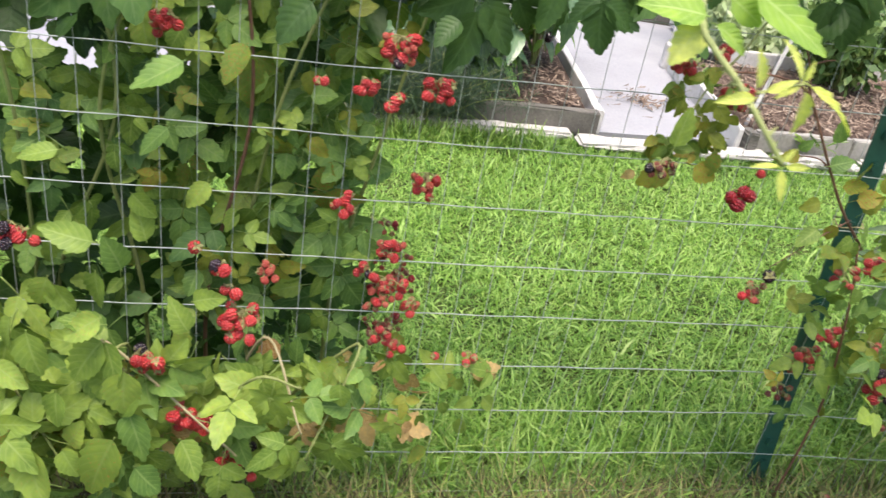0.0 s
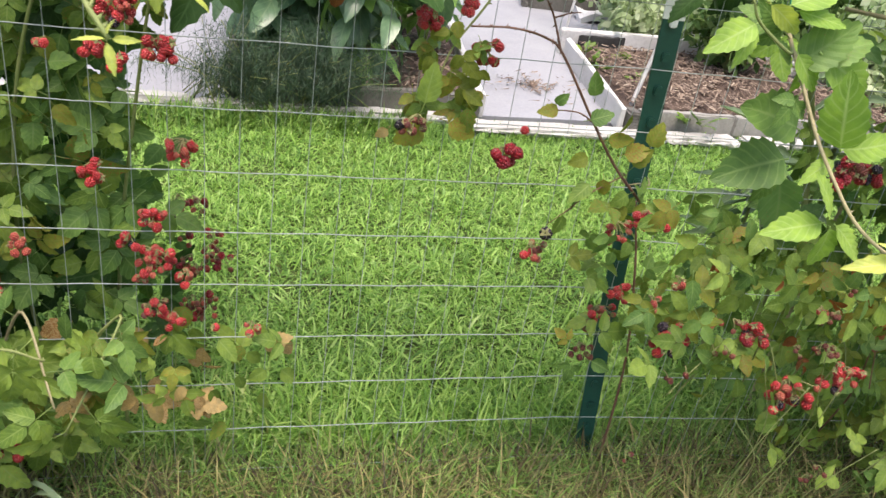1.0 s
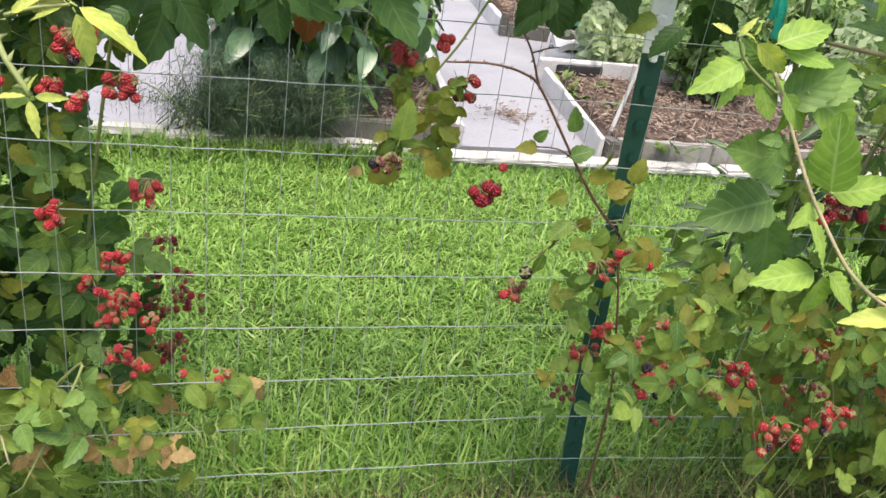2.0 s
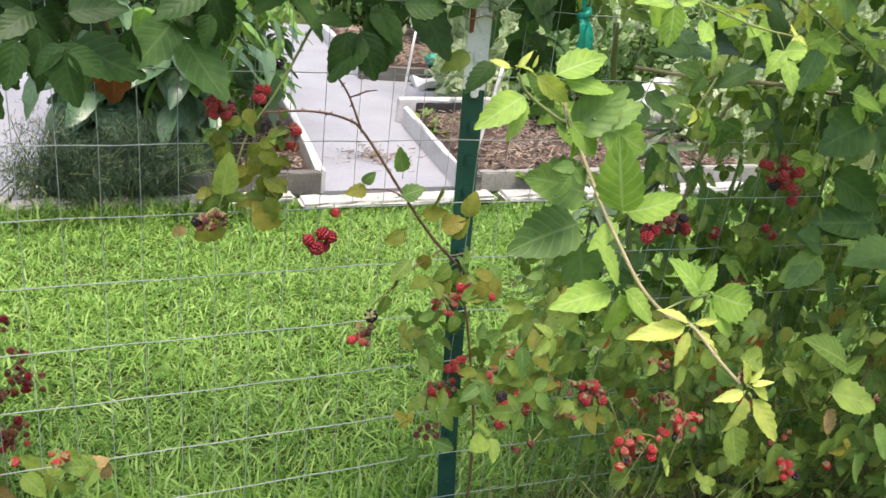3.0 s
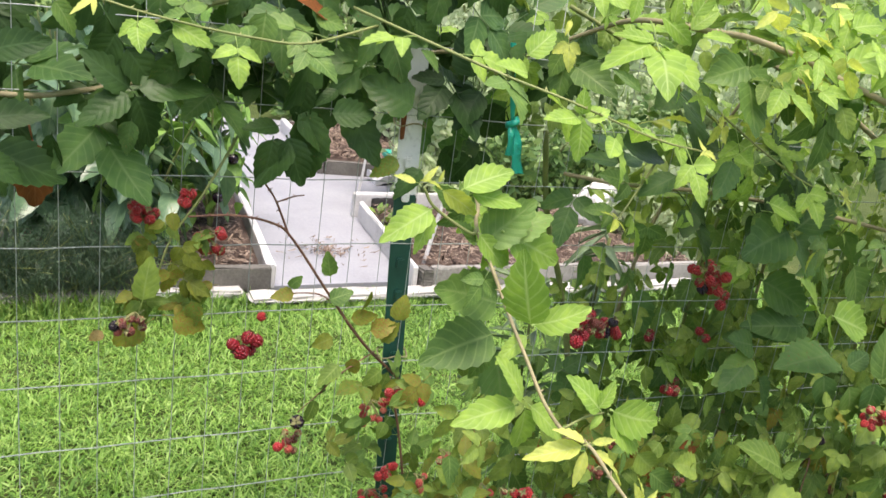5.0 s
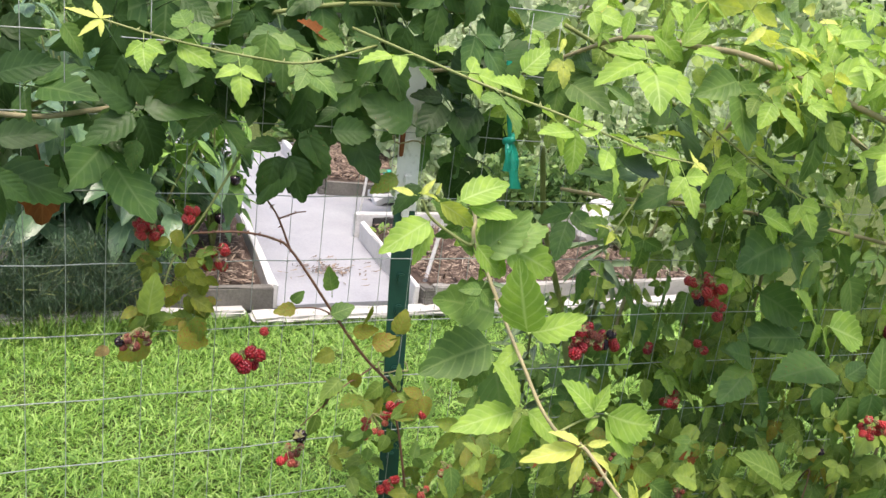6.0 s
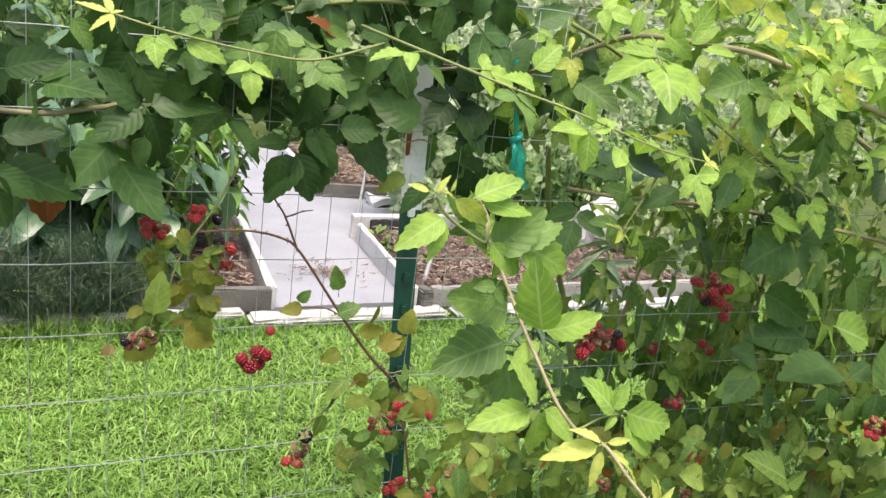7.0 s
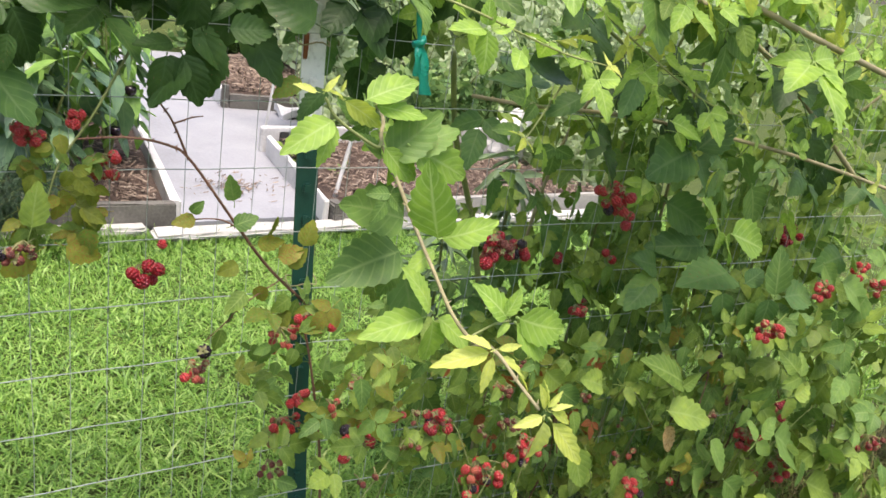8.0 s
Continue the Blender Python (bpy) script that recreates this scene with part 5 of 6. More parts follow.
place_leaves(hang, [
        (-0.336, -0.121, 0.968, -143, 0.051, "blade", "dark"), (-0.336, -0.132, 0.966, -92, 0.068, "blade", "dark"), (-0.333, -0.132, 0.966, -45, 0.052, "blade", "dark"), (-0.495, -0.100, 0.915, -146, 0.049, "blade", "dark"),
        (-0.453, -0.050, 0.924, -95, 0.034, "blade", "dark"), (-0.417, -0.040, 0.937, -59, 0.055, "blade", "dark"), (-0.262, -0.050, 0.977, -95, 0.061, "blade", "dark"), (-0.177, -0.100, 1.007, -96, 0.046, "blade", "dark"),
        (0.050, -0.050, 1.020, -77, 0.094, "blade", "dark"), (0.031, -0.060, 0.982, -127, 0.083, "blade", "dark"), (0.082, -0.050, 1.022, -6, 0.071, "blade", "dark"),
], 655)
add_leaf(hang, (-0.288, 0.000, 0.976), (0.2, 0, -1), (0.2, -1, 0.2), 0.085, "one", "rust", h_rng, "rusty brown dead leaf")
add_leaf(hang, (0.067, -0.080, 1.144), (-0.394, -0.207, 0.215), (0.2, -0.8, 0.6), 0.05, "one", "rust", h_rng, "rusty brown dead leaf")

# larger single leaves on the far stretch
place_leaves(bush_right, [
        (0.871, -0.293, 0.496, 140, 0.120, "blade", "low"), (0.870, -0.293, 0.485, 34, 0.053, "blade", "low"), (0.875, -0.293, 0.485, -59, 0.047, "blade", "low"), (0.684, -0.282, 0.514, 146, 0.071, "blade", "low"),
        (0.781, -0.250, 0.532, -81, 0.060, "blade", "low"), (0.819, -0.314, 0.461, -19, 0.114, "blade", "low"), (0.829, -0.314, 0.428, -68, 0.063, "blade", "dry"), (0.615, -0.293, 0.488, -82, 0.043, "blade", "low"),
        (0.708, -0.293, 0.478, -95, 0.037, "blade", "mid"), (0.924, -0.314, 0.421, -67, 0.062, "blade", "mid"), (0.870, -0.325, 0.400, -64, 0.092, "blade", "low"), (0.950, -0.325, 0.382, -63, 0.082, "blade", "mid"),
        (0.842, -0.325, 0.374, -75, 0.077, "blade", "low"), (1.051, -0.314, 0.428, -104, 0.051, "blade", "mid"), (1.073, -0.293, 0.444, -47, 0.117, "blade", "low"), (1.124, -0.335, 0.365, -27, 0.170, "blade", "mid"),
        (1.169, -0.271, 0.488, -157, 0.082, "blade", "low"), (1.193, -0.271, 0.470, -117, 0.068, "blade", "low"), (1.269, -0.335, 0.268, -105, 0.060, "blade", "mid"), (1.283, -0.346, 0.220, -34, 0.127, "blade", "low"),
        (1.328, -0.335, 0.329, -82, 0.096, "blade", "low"), (1.416, -0.346, 0.289, -132, 0.056, "blade", "low"), (1.388, -0.314, 0.332, 152, 0.093, "blade", "low"), (1.484, -0.357, 0.186, 147, 0.147, "blade", "low"),
        (1.566, -0.357, 0.130, 155, 0.106, "blade", "low"), (1.061, -0.325, 0.308, -57, 0.079, "blade", "mid"), (0.929, -0.325, 0.322, -71, 0.085, "blade", "mid"), (1.013, -0.335, 0.283, -45, 0.104, "blade", "mid"),
        (0.620, -0.314, 0.431, -86, 0.082, "blade", "low"), (0.727, -0.314, 0.378, -77, 0.087, "blade", "low"), (0.908, -0.250, 0.544, -109, 0.042, "blade", "mid"), (0.720, -0.207, 0.598, 114, 0.054, "blade", "low"),
        (0.743, -0.207, 0.607, -57, 0.072, "blade", "low"), (0.568, -0.260, 0.552, -50, 0.068, "blade", "low"), (0.521, -0.271, 0.532, -100, 0.044, "blade", "low"), (0.591, -0.271, 0.520, -29, 0.067, "blade", "mid"),
        (0.787, -0.228, 0.545, -125, 0.036, "blade", "turning"), (0.765, -0.293, 0.510, -52, 0.048, "blade", "turning"),
], 661)
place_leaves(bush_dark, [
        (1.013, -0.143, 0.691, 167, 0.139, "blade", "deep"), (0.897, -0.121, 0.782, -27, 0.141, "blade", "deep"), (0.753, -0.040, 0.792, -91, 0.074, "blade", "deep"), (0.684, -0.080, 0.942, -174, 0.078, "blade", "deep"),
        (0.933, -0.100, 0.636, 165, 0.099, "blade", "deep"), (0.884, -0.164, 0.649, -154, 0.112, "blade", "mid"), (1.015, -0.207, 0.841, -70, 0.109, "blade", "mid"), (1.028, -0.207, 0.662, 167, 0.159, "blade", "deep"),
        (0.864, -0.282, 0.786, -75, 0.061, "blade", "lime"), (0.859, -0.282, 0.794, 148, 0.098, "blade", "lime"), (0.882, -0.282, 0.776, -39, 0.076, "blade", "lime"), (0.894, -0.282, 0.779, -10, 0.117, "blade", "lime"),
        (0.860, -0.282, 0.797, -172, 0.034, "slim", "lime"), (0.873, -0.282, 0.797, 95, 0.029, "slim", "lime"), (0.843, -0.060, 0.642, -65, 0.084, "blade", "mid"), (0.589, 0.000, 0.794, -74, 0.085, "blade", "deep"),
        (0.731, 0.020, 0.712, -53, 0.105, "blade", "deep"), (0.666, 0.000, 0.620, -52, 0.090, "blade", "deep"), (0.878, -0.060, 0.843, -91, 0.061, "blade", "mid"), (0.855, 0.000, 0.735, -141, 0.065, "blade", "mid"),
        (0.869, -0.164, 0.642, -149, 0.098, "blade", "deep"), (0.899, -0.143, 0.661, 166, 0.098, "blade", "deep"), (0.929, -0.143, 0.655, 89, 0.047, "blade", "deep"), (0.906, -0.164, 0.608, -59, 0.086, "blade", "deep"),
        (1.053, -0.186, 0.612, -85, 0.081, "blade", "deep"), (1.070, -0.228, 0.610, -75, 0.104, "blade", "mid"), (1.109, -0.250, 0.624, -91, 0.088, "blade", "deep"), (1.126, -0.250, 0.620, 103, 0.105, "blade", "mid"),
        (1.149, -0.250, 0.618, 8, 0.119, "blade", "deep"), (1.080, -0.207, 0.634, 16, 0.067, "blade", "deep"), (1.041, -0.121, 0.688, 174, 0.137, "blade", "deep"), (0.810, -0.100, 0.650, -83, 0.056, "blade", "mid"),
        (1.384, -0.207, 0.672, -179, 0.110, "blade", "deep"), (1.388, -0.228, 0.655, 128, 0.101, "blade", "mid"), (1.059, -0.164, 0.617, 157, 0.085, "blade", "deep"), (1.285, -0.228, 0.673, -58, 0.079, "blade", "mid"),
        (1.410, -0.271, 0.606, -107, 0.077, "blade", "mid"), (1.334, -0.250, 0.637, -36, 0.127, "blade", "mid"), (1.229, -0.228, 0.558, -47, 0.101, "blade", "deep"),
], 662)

# young shoot that reaches out towards the walker
shoot = bramble((0.126, -0.421, 0.972), "young lime green blackberry shoot reaching out from the fence")
line = cane(shoot, [(0.308, -0.06, 0.921), (0.223, -0.228, 0.966), (0.15, -0.38, 0.985), (0.11, -0.455, 0.985), (0.12, -0.485, 0.948), (0.125, -0.52, 0.915), (0.121, -0.565, 0.894), (0.108, -0.62, 0.882), (0.094, -0.675, 0.885), (0.098, -0.7, 0.889), (0.098, -0.735, 0.88), (0.095, -0.764, 0.877)], 0.0024, 0.0013, CANE_TAN, 62, 0.02, n=56)
cane(shoot, [(0.11, -0.455, 0.985), (0.095, -0.47, 0.985), (0.052, -0.475, 1.011), (0.037, -0.477, 1.031)], 0.002, 0.0013, CANE_LIME, 63)
cane(shoot, [(0.095, -0.67, 0.887), (0.115, -0.67, 0.895), (0.132, -0.67, 0.897)], 0.001, 0.0008, CANE_LIME, 67, 0.0, "leaf_stalk")
s_rng = random.Random(64)
place_leaves(shoot, [
        (0.034, -0.477, 1.034, 62, 0.021, "slim", "tip"), (0.031, -0.477, 1.035, 163, 0.027, "slim", "tip"), (0.051, -0.475, 1.031, -25, 0.056, "slim", "tip"), (0.051, -0.475, 1.034, 67, 0.014, "slim", "tip"),
        (0.079, -0.470, 1.027, 42, 0.060, "young", "lime"), (0.088, -0.470, 1.024, -1, 0.059, "young", "lime"), (0.050, -0.475, 1.011, -155, 0.064, "young", "lime"), (0.049, -0.475, 1.009, -107, 0.045, "young", "lime"),
        (0.057, -0.475, 1.029, 146, 0.024, "slim", "tip"), (0.112, -0.465, 0.971, 51, 0.073, "blade", "mid"), (0.130, -0.470, 0.987, -27, 0.101, "young", "lime"), (0.101, -0.475, 0.987, -43, 0.057, "young", "lime"),
        (0.134, -0.460, 0.980, 17, 0.063, "blade", "mid"), (0.111, -0.460, 0.972, 149, 0.041, "blade", "mid"), (0.140, -0.535, 0.913, 130, 0.086, "young", "lime"), (0.143, -0.530, 0.912, 14, 0.071, "young", "lime"),
        (0.138, -0.535, 0.904, -154, 0.043, "young", "lime"), (0.148, -0.460, 0.903, 153, 0.086, "blade", "mid"), (0.156, -0.450, 0.866, -176, 0.095, "blade", "mid"), (0.152, -0.440, 0.846, -112, 0.041, "blade", "mid"),
        (0.167, -0.430, 0.841, -70, 0.094, "blade", "deep"), (0.101, -0.600, 0.874, 129, 0.062, "young", "lime"), (0.096, -0.600, 0.870, -173, 0.069, "young", "lime"), (0.103, -0.600, 0.867, -72, 0.053, "young", "lime"),
        (0.107, -0.600, 0.869, -38, 0.058, "young", "lime"), (0.129, -0.670, 0.898, 133, 0.047, "young", "lime"), (0.137, -0.670, 0.899, -20, 0.084, "young", "lime"), (0.136, -0.670, 0.895, -36, 0.078, "young", "lime"),
        (0.131, -0.670, 0.896, -130, 0.017, "young", "lime"), (0.125, -0.670, 0.901, 72, 0.028, "young", "lime"), (0.097, -0.700, 0.890, -175, 0.049, "slim", "tip"), (0.096, -0.700, 0.891, 145, 0.031, "slim", "tip"),
        (0.098, -0.700, 0.891, 3, 0.023, "slim", "tip"), (0.097, -0.700, 0.888, -105, 0.033, "slim", "tip"), (0.100, -0.700, 0.887, -35, 0.045, "slim", "tip"), (0.102, -0.764, 0.874, 116, 0.028, "slim", "tip"),
        (0.103, -0.764, 0.874, 90, 0.023, "slim", "tip"), (0.104, -0.764, 0.874, 21, 0.019, "slim", "tip"), (0.105, -0.764, 0.873, -15, 0.025, "slim", "tip"), (0.102, -0.764, 0.871, -172, 0.025, "slim", "tip"),
        (0.101, -0.764, 0.870, -81, 0.041, "slim", "tip"), (0.106, -0.764, 0.868, -50, 0.060, "slim", "tip"), (0.102, -0.764, 0.876, 58, 0.017, "slim", "tip"),
], 641)
clothe(shoot, line[:22], 644, 0.04, 0.032, ["mid", "mid", "lime"], ("three", "one"), out=(0, -0.7, 0.6), start=0.2, jitter=0.35)

# the tip that hangs close by the walker at the outset
near_shoot = bramble((-0.470, -0.688, 1.027), "hanging young blackberry shoot tip with yellow-green leaves")
cane(near_shoot, [(-0.352, -0.1, 1.077), (-0.4, -0.4, 1.12), (-0.446, -0.56, 1.1), (-0.483, -0.66, 1.08), (-0.494, -0.7, 1.077), (-0.494, -0.735, 1.07), (-0.489, -0.755, 1.059), (-0.477, -0.766, 1.043)], 0.0026, 0.0012, CANE_LIME, 65, 0.02, n=40)
place_leaves(near_shoot, [
        (-0.488, -0.745, 1.068, -171, 0.021, "slim", "tip"), (-0.490, -0.745, 1.070, 110, 0.022, "slim", "tip"), (-0.487, -0.745, 1.070, 42, 0.016, "slim", "tip"), (-0.465, -0.740, 1.075, 122, 0.024, "slim", "tip"),
        (-0.463, -0.740, 1.074, -65, 0.026, "slim", "tip"), (-0.464, -0.740, 1.076, -24, 0.036, "slim", "tip"), (-0.465, -0.740, 1.075, -155, 0.016, "slim", "tip"), (-0.465, -0.740, 1.075, 74, 0.012, "slim", "tip"),
        (-0.477, -0.766, 1.043, -176, 0.016, "slim", "tip"), (-0.477, -0.766, 1.043, 0, 0.014, "slim", "tip"), (-0.478, -0.766, 1.043, -78, 0.017, "slim", "tip"), (-0.478, -0.766, 1.044, 75, 0.009, "slim", "tip"),
        (-0.480, -0.660, 1.078, -139, 0.03, "blade", "tip"), (-0.480, -0.660, 1.083, 168, 0.042, "young", "lime"), (-0.478, -0.660, 1.080, -15, 0.032, "slim", "lime"), (-0.449, -0.640, 1.097, -21, 0.07, "young", "lime"),
        (-0.462, -0.640, 1.092, -31, 0.037, "young", "lime"), (-0.453, -0.600, 1.079, 130, 0.03, "young", "lime"),
], 645)
cane(near_shoot, [(-0.489, -0.743, 1.069), (-0.477, -0.742, 1.073), (-0.464, -0.74, 1.075)], 0.0009, 0.0007, CANE_LIME, 66, 0.0, "leaf_stalk")

# lime shoots over the canopy
lime = bramble((0.376, -0.314, 1.116), "fresh lime green blackberry shoots over the canopy")
for i, pts in enumerate(([(0.085, -0.100, 1.165), (0.129, -0.314, 1.139), (0.173, -0.367, 1.124), (0.214, -0.421, 1.112), (0.336, -0.421, 1.078), (0.406, -0.421, 1.067)],
                         [(0.139, -0.050, 1.143), (0.014, -0.153, 1.120), (-0.069, -0.207, 1.125), (-0.168, -0.260, 1.140), (-0.226, -0.260, 1.152)],
                         [(0.615, -0.153, 1.109), (0.691, -0.260, 1.033), (0.753, -0.293, 0.999), (0.828, -0.293, 0.983)],
                         [(0.601, -0.121, 0.985), (0.492, -0.207, 0.939), (0.438, -0.260, 0.936)])):
    line = cane(lime, pts, 0.0019, 0.001, CANE_LIME, 440 + i)
    clothe(lime, line, 450 + i, 0.06, 0.05, ["lime", "mid", "lime"], ("three",), out=(0, -0.6, 0.8), start=0.25, shrink=0.35, jitter=0.3)
    add_leaf(lime, line[-1], line[-1] - line[-3], (0, -0.7, 0.7), 0.032, "tip", "tip", s_rng)
for x, y, z, s in ((0.595, -0.357, 1.180, 0.045), (0.637, -0.346, 1.189, 0.05), (0.694, -0.378, 1.201, 0.05), (0.759, -0.346, 1.219, 0.05), (0.845, -0.346, 1.190, 0.05), (0.475, -0.293, 1.226, 0.055), (0.557, -0.293, 1.227, 0.055)):
    add_leaf(lime, (x, y, z), (s_rng.gauss(0, 0.6), -0.4, s_rng.gauss(0.3, 0.5)), (0, -0.5, 0.85), s, s_rng.choice(["tip", "three"]), s_rng.choice(["lime", "tip"]), s_rng)

place_leaves(lime, [
        (0.521, -0.314, 1.227, 148, 0.055, "young", "lime"), (0.587, -0.357, 1.166, -138, 0.047, "slim", "tip"), (0.592, -0.357, 1.166, 120, 0.036, "slim", "tip"), (0.598, -0.357, 1.166, -11, 0.053, "slim", "tip"),
        (0.599, -0.357, 1.163, -50, 0.059, "slim", "tip"), (0.592, -0.367, 1.210, 132, 0.043, "slim", "lime"), (0.601, -0.367, 1.211, 55, 0.036, "slim", "lime"), (0.705, -0.314, 1.207, 132, 0.072, "young", "lime"),
        (0.721, -0.314, 1.225, 31, 0.069, "young", "lime"), (0.735, -0.314, 1.218, -14, 0.094, "young", "lime"), (0.462, -0.260, 1.195, 90, 0.044, "young", "lime"), (0.492, -0.260, 1.194, 62, 0.048, "young", "lime"),
        (0.430, -0.207, 1.109, 75, 0.041, "blade", "mid"), (0.648, -0.314, 0.979, -17, 0.088, "young", "lime"),
], 654)
place_leaves(lime, [
        (0.984, -0.143, 1.081, 180, 0.186, "blade", "dark"), (0.538, -0.100, 1.016, -21, 0.108, "blade", "dark"), (0.719, -0.143, 1.012, -65, 0.095, "blade", "dark"), (0.818, -0.143, 0.960, -23, 0.139, "blade", "dark"),
        (0.521, -0.314, 1.190, 178, 0.055, "young", "lime"), (0.703, -0.335, 1.174, 36, 0.091, "young", "lime"), (0.712, -0.314, 1.176, 139, 0.084, "young", "lime"), (0.465, -0.293, 1.211, 62, 0.054, "young", "lime"),
        (0.400, -0.261, 1.232, -112, 0.039, "young", "lime"), (0.437, -0.260, 1.209, -29, 0.072, "young", "lime"), (0.499, -0.293, 1.230, 46, 0.039, "young", "lime"), (0.797, -0.314, 1.175, -49, 0.071, "young", "lime"),
        (0.744, -0.207, 1.235, 143, 0.071, "blade", "mid"), (1.009, -0.100, 1.261, -15, 0.090, "blade", "dark"), (0.627, -0.228, 1.223, -26, 0.074, "young", "lime"), (0.597, -0.314, 1.203, -28, 0.076, "young", "lime"),
        (0.283, -0.346, 1.090, -85, 0.055, "young", "lime"), (0.287, -0.346, 1.094, 108, 0.031, "young", "lime"), (0.716, -0.207, 1.056, -27, 0.066, "young", "lime"), (0.765, -0.207, 1.048, 18, 0.042, "young", "lime"),
        (0.640, -0.207, 1.058, -31, 0.057, "blade", "mid"),
], 663)
lime_top = bramble((0.797, -0.207, 1.111), "sunlit lime green blackberry growth along the fence top")
thicket(lime_top, 14, 160, (0.35, 1.4), (1.02, 1.3), (-0.32, -0.08), lambda x, z: z > 1.06 + 0.1 * math.sin(x * 9), 0.036, ["lime", "low", "mid", "lime", "tip"], ("three", "three", "slim", "tip"), out=(0, -0.5, 0.8), jitter=0.4)
# extra pale young leaves; their colour also stands for hazy glare up here
thicket(lime_top, 18, 60, (0.5, 1.05), (1.1, 1.26), (-0.4, -0.28), lambda x, z: True, 0.04, ["lime", "tip", "low"], ("one", "three", "slim"), out=(0, -0.45, 0.85), jitter=0.35)
thicket(lime_top, 15, 40, (0.5, 1.3), (0.72, 1.04), (-0.24, -0.1), lambda x, z: True, 0.036, ["lime", "mid", "mid"], ("three", "slim"), out=(0, -0.6, 0.7), jitter=0.4)

thicket(lime_top, 28, 70, (0.7, 1.6), (0.84, 1.1), (-0.3, -0.12), lambda x, z: z > 0.9 - 0.1 * math.sin(x * 11), 0.034, ["lime", "low", "lime", "tip", "low"], ("three", "slim", "three", "tip"), out=(0, -0.55, 0.8), jitter=0.4)

# berry clusters on the dense bushes
for x, y, z, sp, mix in (
        (-0.566, 0.000, 0.498, 0.016, [("red", 3), ("black", 1)]), (-0.526, 0.000, 0.469, 0.031, [("red", 9), ("pink", 4)]), (-0.530, 0.010, 0.533, 0.021, [("red", 4), ("pink", 4)]),
        (-0.530, 0.000, 0.376, 0.023, [("red", 4), ("withered", 3)]), (-0.503, 0.000, 0.354, 0.017, [("red", 3), ("pink", 2)]), (-0.608, -0.010, 0.615, 0.022, [("red", 5)]),
        (-0.489, 0.020, 0.638, 0.027, [("red", 4), ("pink", 4)]), (-0.507, -0.060, 0.814, 0.020, [("red", 12)]), (-0.563, -0.050, 0.788, 0.011, [("red", 4)]),
        (-0.561, -0.040, 0.857, 0.024, [("red", 7), ("pink", 4), ("black", 1)]), (-0.596, -0.020, 0.797, 0.016, [("red", 4)]), (-0.855, 0.000, 0.848, 0.020, [("red", 6)]),
        (-0.381, -0.020, 0.350, 0.015, [("red", 2), ("pink", 2)]), (-0.436, -0.020, 0.353, 0.007, [("red", 1)]), (-0.655, -0.020, 0.801, 0.008, [("red", 2)]),
        (-0.546, 0.000, 0.435, 0.013, [("pink", 4)]), (-0.485, 0.010, 0.429, 0.017, [("red", 2), ("pink", 3)])):
    berry_cluster(bush_tall, (x, y - 0.03, z), sp, mix, int(abs(x) * 1000 + z * 7000), 0.0082)
for i in range(16):
    r = random.Random(930 + i)
    z = 0.14 + 0.016 * i
    berry_cluster(bush_deep, (-0.45 - r.uniform(-0.03, 0.05) - 0.06 * (i > 12), 0.3 + r.uniform(-0.05, 0.05), z), 0.026, [("withered", 2), ("ripe", r.randrange(1, 3)), ("pink", 2)], 930 + i, 0.0082)
for x, y, z, sp, mix in (
        (-0.743, -0.132, 0.467, 0.031, [("red", 8), ("pink", 1)]), (-0.756, -0.121, 0.512, 0.010, [("red", 2)]), (-0.768, -0.121, 0.552, 0.011, [("red", 2), ("black", 1)]),
        (-0.803, -0.100, 0.562, 0.006, [("red", 1)]), (-0.863, -0.153, 0.411, 0.022, [("red", 5), ("black", 1)]), (-0.805, -0.153, 0.306, 0.030, [("red", 10)]),
        (-0.741, -0.143, 0.216, 0.032, [("red", 7), ("black", 2)]), (-1.019, -0.143, 0.600, 0.027, [("red", 5), ("black", 2)]), (-0.829, -0.143, 0.332, 0.009, [("red", 1)]),
        (-0.710, -0.050, 0.504, 0.019, [("pink", 4)]), (-0.590, -0.100, 0.308, 0.007, [("pink", 1)])):
    berry_cluster(bush_low, (x, y, z), sp, mix, int(abs(x) * 1000 + z * 7000), 0.0098)
for x, y, z, sp, mix in ((0.209, -0.122, 0.605, 0.02, [("red", 8), ("pink", 2)]), (0.175, -0.111, 0.579, 0.022, [("red", 2), ("pink", 5)]), (0.208, -0.060, 0.384, 0.032, [("red", 3), ("pink", 9)]), (0.232, -0.080, 0.442, 0.02, [("red", 4)]), (0.200, -0.060, 0.302, 0.02, [("withered", 5)]), (0.252, -0.121, 0.598, 0.006, [("red", 1)])):
    berry_cluster(twigs, (x, y, z), sp, mix, int(abs(x) * 1000 + z * 7000), 0.0086)
